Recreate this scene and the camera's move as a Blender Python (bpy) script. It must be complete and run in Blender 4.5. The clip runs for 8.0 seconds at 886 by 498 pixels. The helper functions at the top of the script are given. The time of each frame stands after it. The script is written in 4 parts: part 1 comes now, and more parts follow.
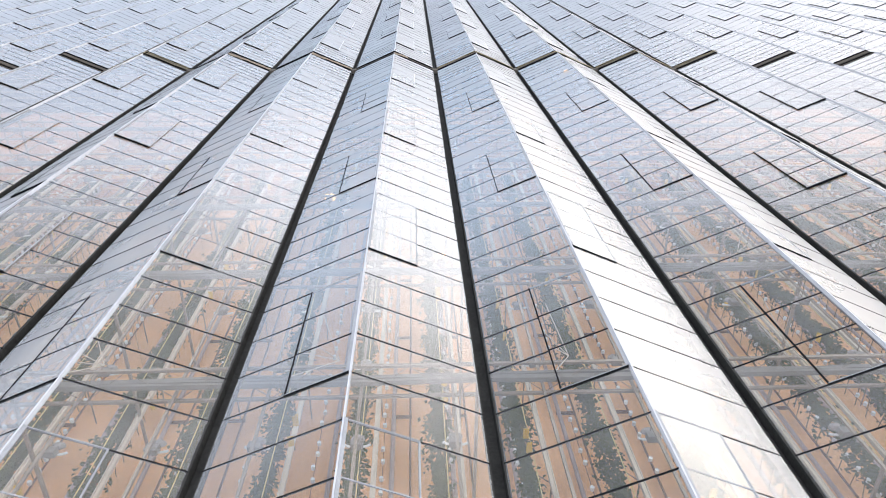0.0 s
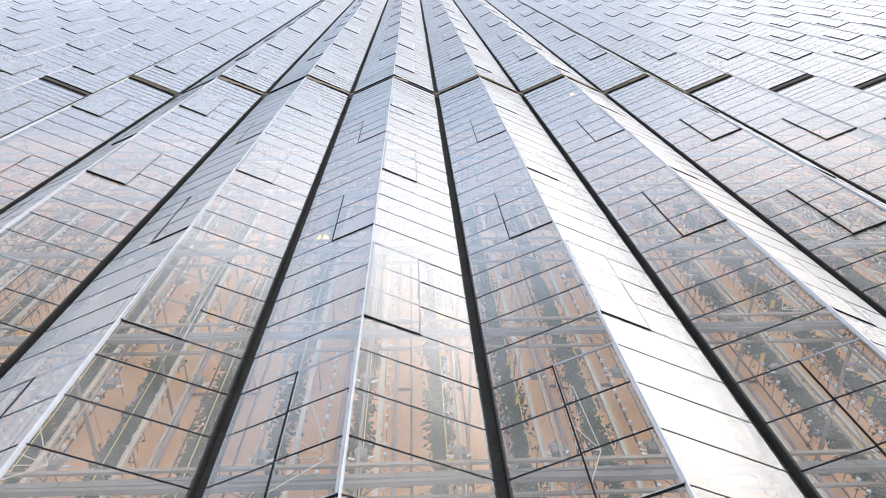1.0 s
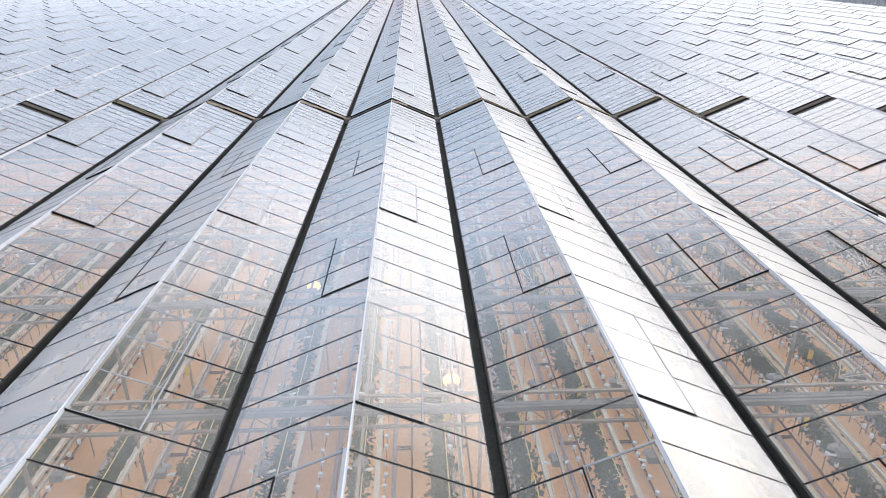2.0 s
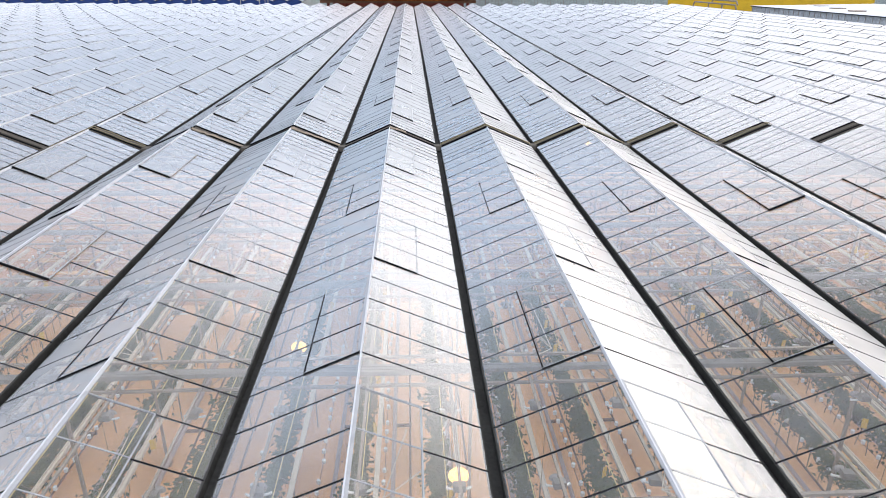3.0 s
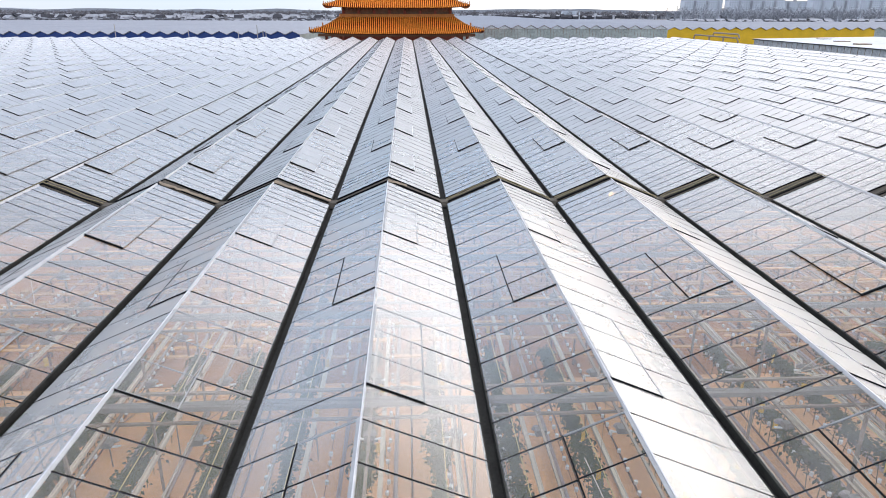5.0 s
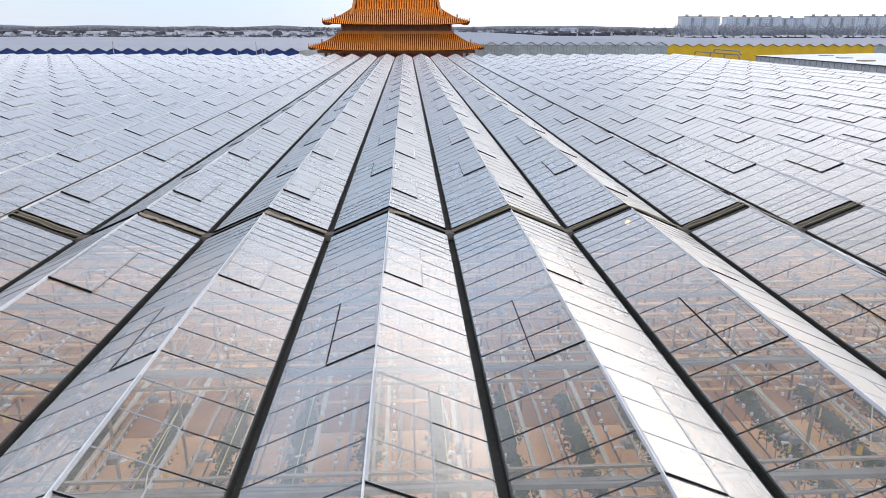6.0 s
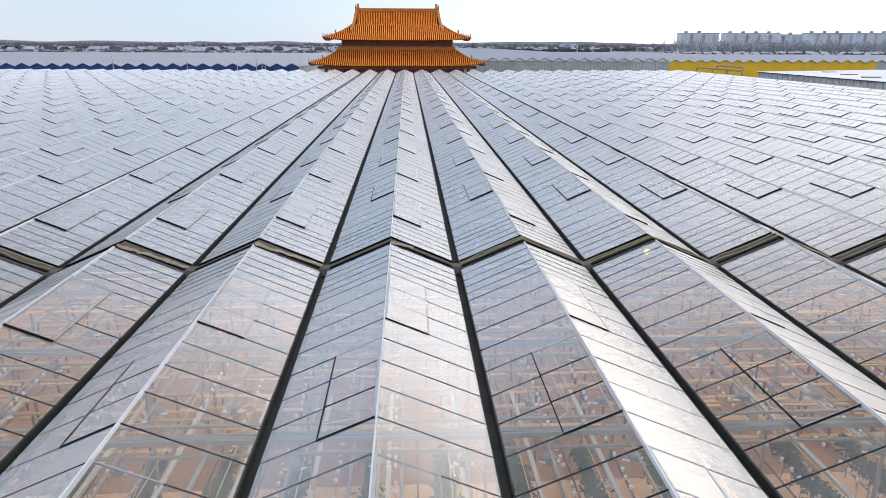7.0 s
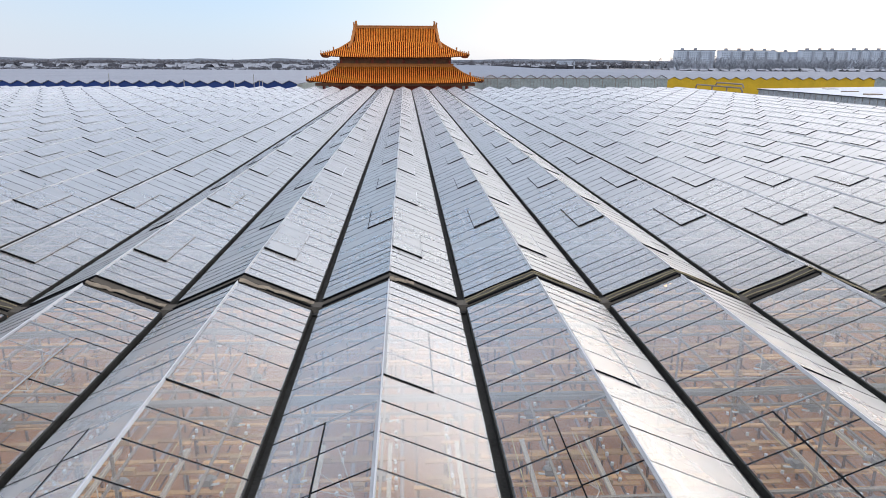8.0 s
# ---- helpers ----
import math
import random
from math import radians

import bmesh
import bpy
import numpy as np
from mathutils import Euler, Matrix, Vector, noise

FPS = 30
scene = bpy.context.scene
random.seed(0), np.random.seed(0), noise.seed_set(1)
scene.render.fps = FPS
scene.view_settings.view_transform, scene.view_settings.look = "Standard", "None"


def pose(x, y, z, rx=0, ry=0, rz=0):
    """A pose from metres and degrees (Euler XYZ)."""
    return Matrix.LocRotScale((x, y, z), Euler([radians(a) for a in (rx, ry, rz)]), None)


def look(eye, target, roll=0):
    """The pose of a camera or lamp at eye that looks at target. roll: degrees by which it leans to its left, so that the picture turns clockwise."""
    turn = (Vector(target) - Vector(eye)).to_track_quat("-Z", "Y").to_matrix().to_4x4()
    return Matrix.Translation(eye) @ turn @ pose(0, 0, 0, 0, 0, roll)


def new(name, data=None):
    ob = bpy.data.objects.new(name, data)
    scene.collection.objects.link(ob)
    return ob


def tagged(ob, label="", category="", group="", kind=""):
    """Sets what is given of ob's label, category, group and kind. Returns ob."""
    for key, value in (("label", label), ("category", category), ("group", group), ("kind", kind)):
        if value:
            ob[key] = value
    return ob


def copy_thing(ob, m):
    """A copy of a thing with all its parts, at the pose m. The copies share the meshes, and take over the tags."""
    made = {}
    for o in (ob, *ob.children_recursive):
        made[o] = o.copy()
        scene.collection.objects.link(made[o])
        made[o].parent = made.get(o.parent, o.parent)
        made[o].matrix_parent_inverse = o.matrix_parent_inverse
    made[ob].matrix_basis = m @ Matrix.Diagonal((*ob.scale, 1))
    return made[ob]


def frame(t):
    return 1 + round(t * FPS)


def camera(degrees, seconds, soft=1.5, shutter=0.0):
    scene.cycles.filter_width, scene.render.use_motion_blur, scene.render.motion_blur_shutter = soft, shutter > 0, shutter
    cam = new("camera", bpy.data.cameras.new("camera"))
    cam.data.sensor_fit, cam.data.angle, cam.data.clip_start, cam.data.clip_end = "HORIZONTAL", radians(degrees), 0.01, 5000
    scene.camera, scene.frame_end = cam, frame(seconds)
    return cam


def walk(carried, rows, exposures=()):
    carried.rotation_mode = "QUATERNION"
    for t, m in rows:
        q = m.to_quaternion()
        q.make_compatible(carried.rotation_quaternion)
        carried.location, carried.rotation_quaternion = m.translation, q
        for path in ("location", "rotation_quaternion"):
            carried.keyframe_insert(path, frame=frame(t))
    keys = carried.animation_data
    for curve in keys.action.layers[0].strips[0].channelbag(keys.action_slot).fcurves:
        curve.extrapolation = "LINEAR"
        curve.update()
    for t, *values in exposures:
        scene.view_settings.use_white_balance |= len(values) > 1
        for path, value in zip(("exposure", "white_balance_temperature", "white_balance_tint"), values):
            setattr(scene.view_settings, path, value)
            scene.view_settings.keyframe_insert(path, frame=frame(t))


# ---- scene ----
cam = camera(67.1, 8.0, soft=0.5)
PATH = [
    (0, (-1.04, -33.923, 12.566), (-0.961, -32.127, 11.69), 0.3),
    (0.5, (-1.051, -33.006, 12.555), (-0.973, -31.201, 11.697), 0.4),
    (1, (-1.11, -31.924, 12.573), (-1.026, -30.109, 11.737), 0.3),
    (1.5, (-1.114, -31.003, 12.582), (-1.031, -29.179, 11.765), 0.1),
    (3, (-1.13, -27.741, 12.574), (-1.039, -25.891, 11.821), 0.2),
    (3.5, (-1.139, -26.744, 12.554), (-1.047, -24.886, 11.821), 0.1),
    (4, (-1.149, -25.668, 12.563), (-1.055, -23.801, 11.852), -0.1),
    (4.5, (-1.182, -24.691, 12.56), (-1.088, -22.817, 11.869), 0.1),
    (6, (-1.347, -21.582, 12.544), (-1.247, -19.686, 11.916), 0.1),
    (6.5, (-1.41, -20.587, 12.54), (-1.309, -18.684, 11.932), 0.2),
    (7, (-1.445, -19.579, 12.544), (-1.344, -17.67, 11.957), 0.2),
    (7.5, (-1.473, -18.58, 12.541), (-1.37, -16.665, 11.976), 0.3),
    (8, (-1.514, -17.621, 12.526), (-1.406, -15.698, 11.984), 0.2),
]
walk(cam, [(t, look(eye, target, roll)) for t, eye, target, roll in PATH],
     exposures=((0.0, 0.36), (3.0, 0.32), (4.5, 0.26), (6.0, 0.14), (8.0, 0.0)))

# ---- light ----
SUN_AZ, SUN_EL = 46.0, 28.0      # degrees clockwise from +Y, degrees up
world = bpy.data.worlds.new("sky")
scene.world = world
world.use_nodes = True
wn = world.node_tree.nodes
sky = wn.new("ShaderNodeTexSky")
sky.sky_type, sky.sun_disc = "NISHITA", False
sky.sun_elevation, sky.sun_rotation = radians(SUN_EL), radians(SUN_AZ)
sky.air_density, sky.dust_density, sky.ozone_density = 0.8, 2.0, 1.0
wn["Background"].inputs["Strength"].default_value = 0.12
# clear sky behind a thin veil of high cloud that grows a little towards the zenith
tc, sep, rise = wn.new("ShaderNodeTexCoord"), wn.new("ShaderNodeSeparateXYZ"), wn.new("ShaderNodeMapRange")
rise.inputs["From Max"].default_value = 1.0
up, veil, glow, both = (wn.new("ShaderNodeVectorMath") for _ in range(4))
up.operation = glow.operation = "SCALE"
veil.operation = both.operation = "ADD"
up.inputs[0].default_value = (6.0, 5.6, 5.8)
veil.inputs[1].default_value = (3.45, 4.1, 5.05)
glow.inputs["Scale"].default_value = 0.45
wl = world.node_tree.links
wl.new(tc.outputs["Generated"], sep.inputs[0]); wl.new(sep.outputs["Z"], rise.inputs["Value"]); wl.new(rise.outputs[0], up.inputs["Scale"])
low, thin, mist, mixed = wn.new("ShaderNodeMapRange"), wn.new("ShaderNodeMath"), wn.new("ShaderNodeVectorMath"), wn.new("ShaderNodeVectorMath")
low.inputs["From Max"].default_value, low.inputs["To Min"].default_value, low.inputs["To Max"].default_value = 1.0, 1.0, 0.0
thin.operation, thin.inputs[1].default_value = "POWER", 16.0
mist.operation, mixed.operation = "SCALE", "ADD"
mist.inputs[0].default_value = (2.2, 1.9, 1.7)        # pale mist on the horizon
wl.new(sep.outputs["Z"], low.inputs["Value"]); wl.new(low.outputs[0], thin.inputs[0]); wl.new(thin.outputs[0], mist.inputs["Scale"])
wl.new(up.outputs[0], mixed.inputs[0]); wl.new(mist.outputs[0], mixed.inputs[1])
wl.new(mixed.outputs[0], veil.inputs[0]); wl.new(sky.outputs[0], glow.inputs[0])
wl.new(veil.outputs[0], both.inputs[0]); wl.new(glow.outputs[0], both.inputs[1])
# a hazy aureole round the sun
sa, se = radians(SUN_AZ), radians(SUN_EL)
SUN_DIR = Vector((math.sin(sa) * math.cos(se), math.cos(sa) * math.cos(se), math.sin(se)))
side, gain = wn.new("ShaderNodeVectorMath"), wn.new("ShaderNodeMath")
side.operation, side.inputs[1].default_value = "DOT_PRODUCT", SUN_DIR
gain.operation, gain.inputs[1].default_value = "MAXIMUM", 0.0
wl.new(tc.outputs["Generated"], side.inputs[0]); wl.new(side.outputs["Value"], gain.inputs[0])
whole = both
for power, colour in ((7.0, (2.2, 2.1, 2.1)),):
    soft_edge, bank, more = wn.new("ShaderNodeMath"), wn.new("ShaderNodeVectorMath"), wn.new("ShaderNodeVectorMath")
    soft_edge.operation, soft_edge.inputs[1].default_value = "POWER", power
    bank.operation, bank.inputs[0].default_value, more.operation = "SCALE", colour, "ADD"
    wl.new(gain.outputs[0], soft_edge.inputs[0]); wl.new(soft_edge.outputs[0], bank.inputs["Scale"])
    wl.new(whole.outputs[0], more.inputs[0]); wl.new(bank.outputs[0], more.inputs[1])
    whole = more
# the veil is thin ahead, where the blue shows through
ahead, clearing, wide, blue, tint = wn.new("ShaderNodeVectorMath"), wn.new("ShaderNodeMath"), wn.new("ShaderNodeMath"), wn.new("ShaderNodeMix"), wn.new("ShaderNodeVectorMath")
ahead.operation, ahead.inputs[1].default_value = "DOT_PRODUCT", (math.sin(radians(-14)) * math.cos(radians(14)), math.cos(radians(-14)) * math.cos(radians(14)), math.sin(radians(14)))
clearing.operation, clearing.inputs[1].default_value = "MAXIMUM", 0.0
wide.operation, wide.inputs[1].default_value = "POWER", 26.0
blue.data_type = "VECTOR"
blue.inputs["A"].default_value, blue.inputs["B"].default_value = (1.0, 1.0, 1.0), (0.74, 0.90, 1.03)
tint.operation = "MULTIPLY"
wl.new(tc.outputs["Generated"], ahead.inputs[0]); wl.new(ahead.outputs["Value"], clearing.inputs[0]); wl.new(clearing.outputs[0], wide.inputs[0])
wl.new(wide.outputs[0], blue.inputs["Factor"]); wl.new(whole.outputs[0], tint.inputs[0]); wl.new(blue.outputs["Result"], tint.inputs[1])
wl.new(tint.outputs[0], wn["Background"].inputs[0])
sun = new("sun", bpy.data.lights.new("sun", "SUN"))
sun.data.energy, sun.data.angle, sun.data.color = 0.55, radians(70.0), (1.0, 0.93, 0.84)
sun.matrix_world = look(SUN_DIR * 400, (0, 0, 0))


# ---- materials ----
def material(name):
    m = bpy.data.materials.new(name)
    m.use_nodes = True
    nt = m.node_tree
    return m, nt, nt.nodes["Principled BSDF"], nt.nodes["Material Output"]


def plain(name, color, rough=0.6, metal=0.0, vary=0.25, scale=3.0, fine=40.0, bump=0.0, per_object=0.0, spec=0.5):
    """A surface whose colour wanders at two scales, with an optional fine relief."""
    m, nt, bsdf, out = material(name)
    n, l = nt.nodes, nt.links
    geo = n.new("ShaderNodeNewGeometry")
    a, b = n.new("ShaderNodeTexNoise"), n.new("ShaderNodeTexNoise")
    a.inputs["Scale"].default_value, b.inputs["Scale"].default_value = scale, fine
    a.inputs["Detail"].default_value, b.inputs["Detail"].default_value = 4, 3
    for t in (a, b):
        l.new(geo.outputs["Position"], t.inputs["Vector"])
    mix = n.new("ShaderNodeMath"); mix.operation = "ADD"
    l.new(a.outputs["Fac"], mix.inputs[0]); l.new(b.outputs["Fac"], mix.inputs[1])
    ramp = n.new("ShaderNodeMapRange")
    ramp.inputs["From Min"].default_value, ramp.inputs["From Max"].default_value = 0.6, 1.4
    ramp.inputs["To Min"].default_value, ramp.inputs["To Max"].default_value = 1 - vary, 1 + vary
    l.new(mix.outputs[0], ramp.inputs["Value"])
    src = ramp.outputs[0]
    if per_object:
        oi = n.new("ShaderNodeObjectInfo")
        r2 = n.new("ShaderNodeMapRange")
        r2.inputs["To Min"].default_value, r2.inputs["To Max"].default_value = 1 - per_object, 1 + per_object
        l.new(oi.outputs["Random"], r2.inputs["Value"])
        mu = n.new("ShaderNodeMath"); mu.operation = "MULTIPLY"
        l.new(src, mu.inputs[0]); l.new(r2.outputs[0], mu.inputs[1])
        src = mu.outputs[0]
    vm = n.new("ShaderNodeVectorMath"); vm.operation = "SCALE"
    vm.inputs[0].default_value = color
    l.new(src, vm.inputs["Scale"])
    l.new(vm.outputs[0], bsdf.inputs["Base Color"])
    bsdf.inputs["Roughness"].default_value = rough
    bsdf.inputs["Metallic"].default_value = metal
    bsdf.inputs["Specular IOR Level"].default_value = spec
    if bump:
        bp = n.new("ShaderNodeBump")
        bp.inputs["Strength"].default_value, bp.inputs["Distance"].default_value = 1.0, bump
        l.new(b.outputs["Fac"], bp.inputs["Height"])
        l.new(bp.outputs[0], bsdf.inputs["Normal"])
    return m


def glass(name, dust, wave, film=(0.78, 0.80, 0.84)):
    """Clear pane: straight-through light, a gloss that ripples a little, and a thin film of dust."""
    m, nt, bsdf, out = material(name)
    n, l = nt.nodes, nt.links
    n.remove(bsdf)
    geo = n.new("ShaderNodeNewGeometry")
    big, small = n.new("ShaderNodeTexNoise"), n.new("ShaderNodeTexNoise")
    big.inputs["Scale"].default_value, big.inputs["Detail"].default_value = 0.9, 1.0
    small.inputs["Scale"].default_value, small.inputs["Detail"].default_value = 0.8, 3.0
    l.new(geo.outputs["Position"], big.inputs["Vector"]); l.new(geo.outputs["Position"], small.inputs["Vector"])
    bp = n.new("ShaderNodeBump")
    bp.inputs["Strength"].default_value, bp.inputs["Distance"].default_value = 1.0, wave
    l.new(big.outputs["Fac"], bp.inputs["Height"])
    gl = n.new("ShaderNodeBsdfGlossy"); gl.inputs["Roughness"].default_value = 0.26
    l.new(bp.outputs[0], gl.inputs["Normal"])
    hz = n.new("ShaderNodeBsdfGlossy"); hz.inputs["Roughness"].default_value = 0.5
    gg = n.new("ShaderNodeMixShader"); gg.inputs[0].default_value = 0.4
    l.new(gl.outputs[0], gg.inputs[1]); l.new(hz.outputs[0], gg.inputs[2])
    # both faces of the pane and the dry dirt on it shine the more, the flatter one looks along it
    lw, sheen = n.new("ShaderNodeLayerWeight"), n.new("ShaderNodeMapRange")
    lw.inputs["Blend"].default_value = 0.5
    sheen.interpolation_type = "SMOOTHSTEP"
    sheen.inputs["From Min"].default_value, sheen.inputs["From Max"].default_value = 0.36, 0.69
    sheen.inputs["To Min"].default_value, sheen.inputs["To Max"].default_value = 0.05, 0.56
    l.new(lw.outputs["Facing"], sheen.inputs["Value"])
    flat, gloss = n.new("ShaderNodeMath"), n.new("ShaderNodeMath")
    flat.operation, flat.inputs[1].default_value = "POWER", 9.0
    gloss.operation, gloss.inputs[1].default_value = "MULTIPLY_ADD", 0.25
    l.new(lw.outputs["Facing"], flat.inputs[0]); l.new(flat.outputs[0], gloss.inputs[0]); l.new(sheen.outputs[0], gloss.inputs[2])
    tr = n.new("ShaderNodeBsdfTransparent"); tr.inputs["Color"].default_value = (0.93, 0.95, 0.94, 1)
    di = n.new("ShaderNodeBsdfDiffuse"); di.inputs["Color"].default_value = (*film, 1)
    dm = n.new("ShaderNodeMapRange")
    dm.inputs["From Min"].default_value, dm.inputs["From Max"].default_value = 0.3, 0.75
    dm.inputs["To Min"].default_value, dm.inputs["To Max"].default_value = dust * 0.5, dust * 1.6
    l.new(small.outputs["Fac"], dm.inputs["Value"])
    # film whitens along Y, painting in the far roof's pale sky sheen
    xyz, fy, dust_sheen = n.new("ShaderNodeSeparateXYZ"), n.new("ShaderNodeMapRange"), n.new("ShaderNodeMath")
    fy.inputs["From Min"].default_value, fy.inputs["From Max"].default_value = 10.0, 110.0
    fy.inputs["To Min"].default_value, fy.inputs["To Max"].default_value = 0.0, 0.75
    dust_sheen.operation = "ADD"
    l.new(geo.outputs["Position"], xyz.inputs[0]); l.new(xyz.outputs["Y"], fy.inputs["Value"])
    l.new(dm.outputs[0], dust_sheen.inputs[0]); l.new(fy.outputs[0], dust_sheen.inputs[1])
    m1, m2 = n.new("ShaderNodeMixShader"), n.new("ShaderNodeMixShader")
    l.new(dust_sheen.outputs[0], m1.inputs[0]); l.new(tr.outputs[0], m1.inputs[1]); l.new(di.outputs[0], m1.inputs[2])
    l.new(gloss.outputs[0], m2.inputs[0]); l.new(m1.outputs[0], m2.inputs[1]); l.new(gg.outputs[0], m2.inputs[2])
    l.new(m2.outputs[0], out.inputs[0])
    return m


def clear(name, color):
    m, nt, bsdf, out = material(name)
    nt.nodes.remove(bsdf)
    tr = nt.nodes.new("ShaderNodeBsdfTransparent"); tr.inputs["Color"].default_value = (*color, 1)
    nt.links.new(tr.outputs[0], out.inputs[0])
    return m


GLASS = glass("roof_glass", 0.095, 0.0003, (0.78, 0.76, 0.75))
GLASS_UNDER = clear("glass_underside", (0.98, 0.99, 0.985))
BAR = plain("dark_glazing_rubber", (0.012, 0.012, 0.013), 0.9, spec=0.1)
ALU = plain("pale_aluminium", (0.60, 0.605, 0.62), 0.6, 0.0, 0.12, spec=0.3)
FRAME = plain("grey_vent_frame", (0.38, 0.385, 0.39), 0.7, 0.0, 0.2, spec=0.2)
CLIP = plain("dull_pane_clip", (0.09, 0.088, 0.08), 0.7)
GUTTER = plain("dark_gutter_steel", (0.045, 0.044, 0.04), 0.85, 0.0, 0.4, 1.5, 18, spec=0.15)
FLASH = plain("weathered_flashing", (0.075, 0.063, 0.047), 0.8, 0.0, 0.4, 2.0, 25)


# ---- mesh building ----
class Geo:
    """Gathers boxes and quads and turns them into one mesh."""

    def __init__(self):
        self.v, self.f, self.m = [], [], []

    def quad(self, a, b, c, d, mat=0):
        i = len(self.v)
        self.v += [tuple(a), tuple(b), tuple(c), tuple(d)]
        self.f.append((i, i + 1, i + 2, i + 3)); self.m.append(mat)

    def tri(self, a, b, c, mat=0):
        i = len(self.v)
        self.v += [tuple(a), tuple(b), tuple(c)]
        self.f.append((i, i + 1, i + 2)); self.m.append(mat)

    def hexa(self, low, high, mat=0, top=None, under=None):
        """A solid from four lower and four upper corners, both counter-clockwise from above."""
        i = len(self.v)
        self.v += [tuple(p) for p in low] + [tuple(p) for p in high]
        self.f += [(i + 3, i + 2, i + 1, i), (i + 4, i + 5, i + 6, i + 7)]
        self.m += [mat if under is None else under, mat if top is None else top]
        for k in range(4):
            j = (k + 1) % 4
            self.f.append((i + k, i + j, i + 4 + j, i + 4 + k)); self.m.append(mat)

    def box(self, x0, y0, z0, x1, y1, z1, mat=0):
        self.hexa([(x0, y0, z0), (x1, y0, z0), (x1, y1, z0), (x0, y1, z0)], [(x0, y0, z1), (x1, y0, z1), (x1, y1, z1), (x0, y1, z1)], mat)

    def rod(self, a, b, r, sides=6, mat=0):
        a, b = Vector(a), Vector(b)
        d = (b - a).normalized()
        u = d.orthogonal().normalized(); w = d.cross(u)
        i = len(self.v)
        for p in (a, b):
            for k in range(sides):
                q = 2 * math.pi * k / sides
                self.v.append(tuple(p + u * (r * math.cos(q)) + w * (r * math.sin(q))))
        for k in range(sides):
            j = (k + 1) % sides
            self.f.append((i + k, i + j, i + sides + j, i + sides + k)); self.m.append(mat)
        self.f.append(tuple(i + k for k in reversed(range(sides)))); self.m.append(mat)
        self.f.append(tuple(i + sides + k for k in range(sides))); self.m.append(mat)

    def tube(self, pts, r, sides=6, mat=0):
        """One round bar bent along a line of points."""
        pts = [Vector(p) for p in pts]
        i = len(self.v)
        for k, p in enumerate(pts):
            d = (pts[min(k + 1, len(pts) - 1)] - pts[max(k - 1, 0)]).normalized()
            u = d.cross(Vector((0.13, 0.21, 1.0))).normalized(); w = d.cross(u)
            for j in range(sides):
                q = 2 * math.pi * j / sides
                self.v.append(tuple(p + u * (r * math.cos(q)) + w * (r * math.sin(q))))
        for k in range(len(pts) - 1):
            a = i + k * sides
            for j in range(sides):
                m = (j + 1) % sides
                self.f.append((a + j, a + m, a + sides + m, a + sides + j)); self.m.append(mat)
        last = i + (len(pts) - 1) * sides
        self.f += [tuple(i + j for j in reversed(range(sides))), tuple(last + j for j in range(sides))]
        self.m += [mat, mat]

    def mesh(self, name, *mats):
        me = bpy.data.meshes.new(name)
        me.from_pydata(self.v, [], self.f)
        for m in mats:
            me.materials.append(m)
        me.polygons.foreach_set("material_index", self.m)
        me.update()
        return me


def part(name, geo, mats, parent=None, label="", kind=""):
    me = geo if isinstance(geo, bpy.types.Mesh) else geo.mesh(name, *(mats if isinstance(mats, (tuple, list)) else (mats,)))
    ob = new(name, me)
    ob.parent = parent
    ob.visible_shadow = GLASS.name not in me.materials      # panes let the daylight in
    return tagged(ob, label, kind=kind)


def thing(name, label, category, group="", kind="", at=(0, 0, 0)):
    ob = new(name)
    ob.empty_display_size = 0.3
    ob.location = at
    return tagged(ob, label, category, group, kind)


# ---- the glasshouse roof ----
SPAN, GZ, RZ = 4.0, 6.0, 6.87
X_MIN, X_MAX, Y_MIN, Y_MAX = -116.0, 64.0, -48.15, 140.85
EDGE = 0.11                         # pane foot from the gutter's middle
FOOT_Z = GZ + 0.05
SLOPE = math.hypot(SPAN / 2 - EDGE, RZ - FOOT_Z)
NEAR_X, NEAR_Y = 8.0, -34.15        # the stretch built pane by pane
GAP0, GAP1 = -0.55, 0.25            # expansion joint across the roof

rng = random.Random(7)
bays = [X_MIN + SPAN * k for k in range(int((X_MAX - X_MIN) / SPAN))]   # left gutter of each bay


def frame_of(bay, side):
    """Ridge origin, unit way down the slope and unit normal of one roof slope (side +1: falls towards +X)."""
    rx = bay + SPAN / 2
    down = Vector((side * (SPAN / 2 - EDGE), 0, FOOT_Z - RZ)).normalized()
    nrm = Vector((side * (RZ - FOOT_Z), 0, SPAN / 2 - EDGE)).normalized()
    return Vector((rx, 0, RZ)), down, nrm


def pane_lines(side):
    """Where the glazing bars lie along Y: whole panes of 1 m, with half panes beside the expansion joint."""
    near = [-3.15 + 0.52 * k for k in range(6)]
    far = [GAP1 + 0.52 * k for k in range(6)]
    a = [Y_MIN + k for k in range(int(round(-3.15 - Y_MIN)))] + near
    b = far + [far[-1] + k for k in range(1, int(Y_MAX - far[-1]) + 1)]
    return a, b


def vent_starts(side):
    """Near edge of each vent, three panes long."""
    off = 0.0 if side > 0 else 4.0
    near = [y for y in (-6.15 - off - 8 * k for k in range(6)) if y > Y_MIN]
    far = [y for y in (2.85 + off + 8 * k for k in range(19)) if y + 3 < Y_MAX]
    return near, far


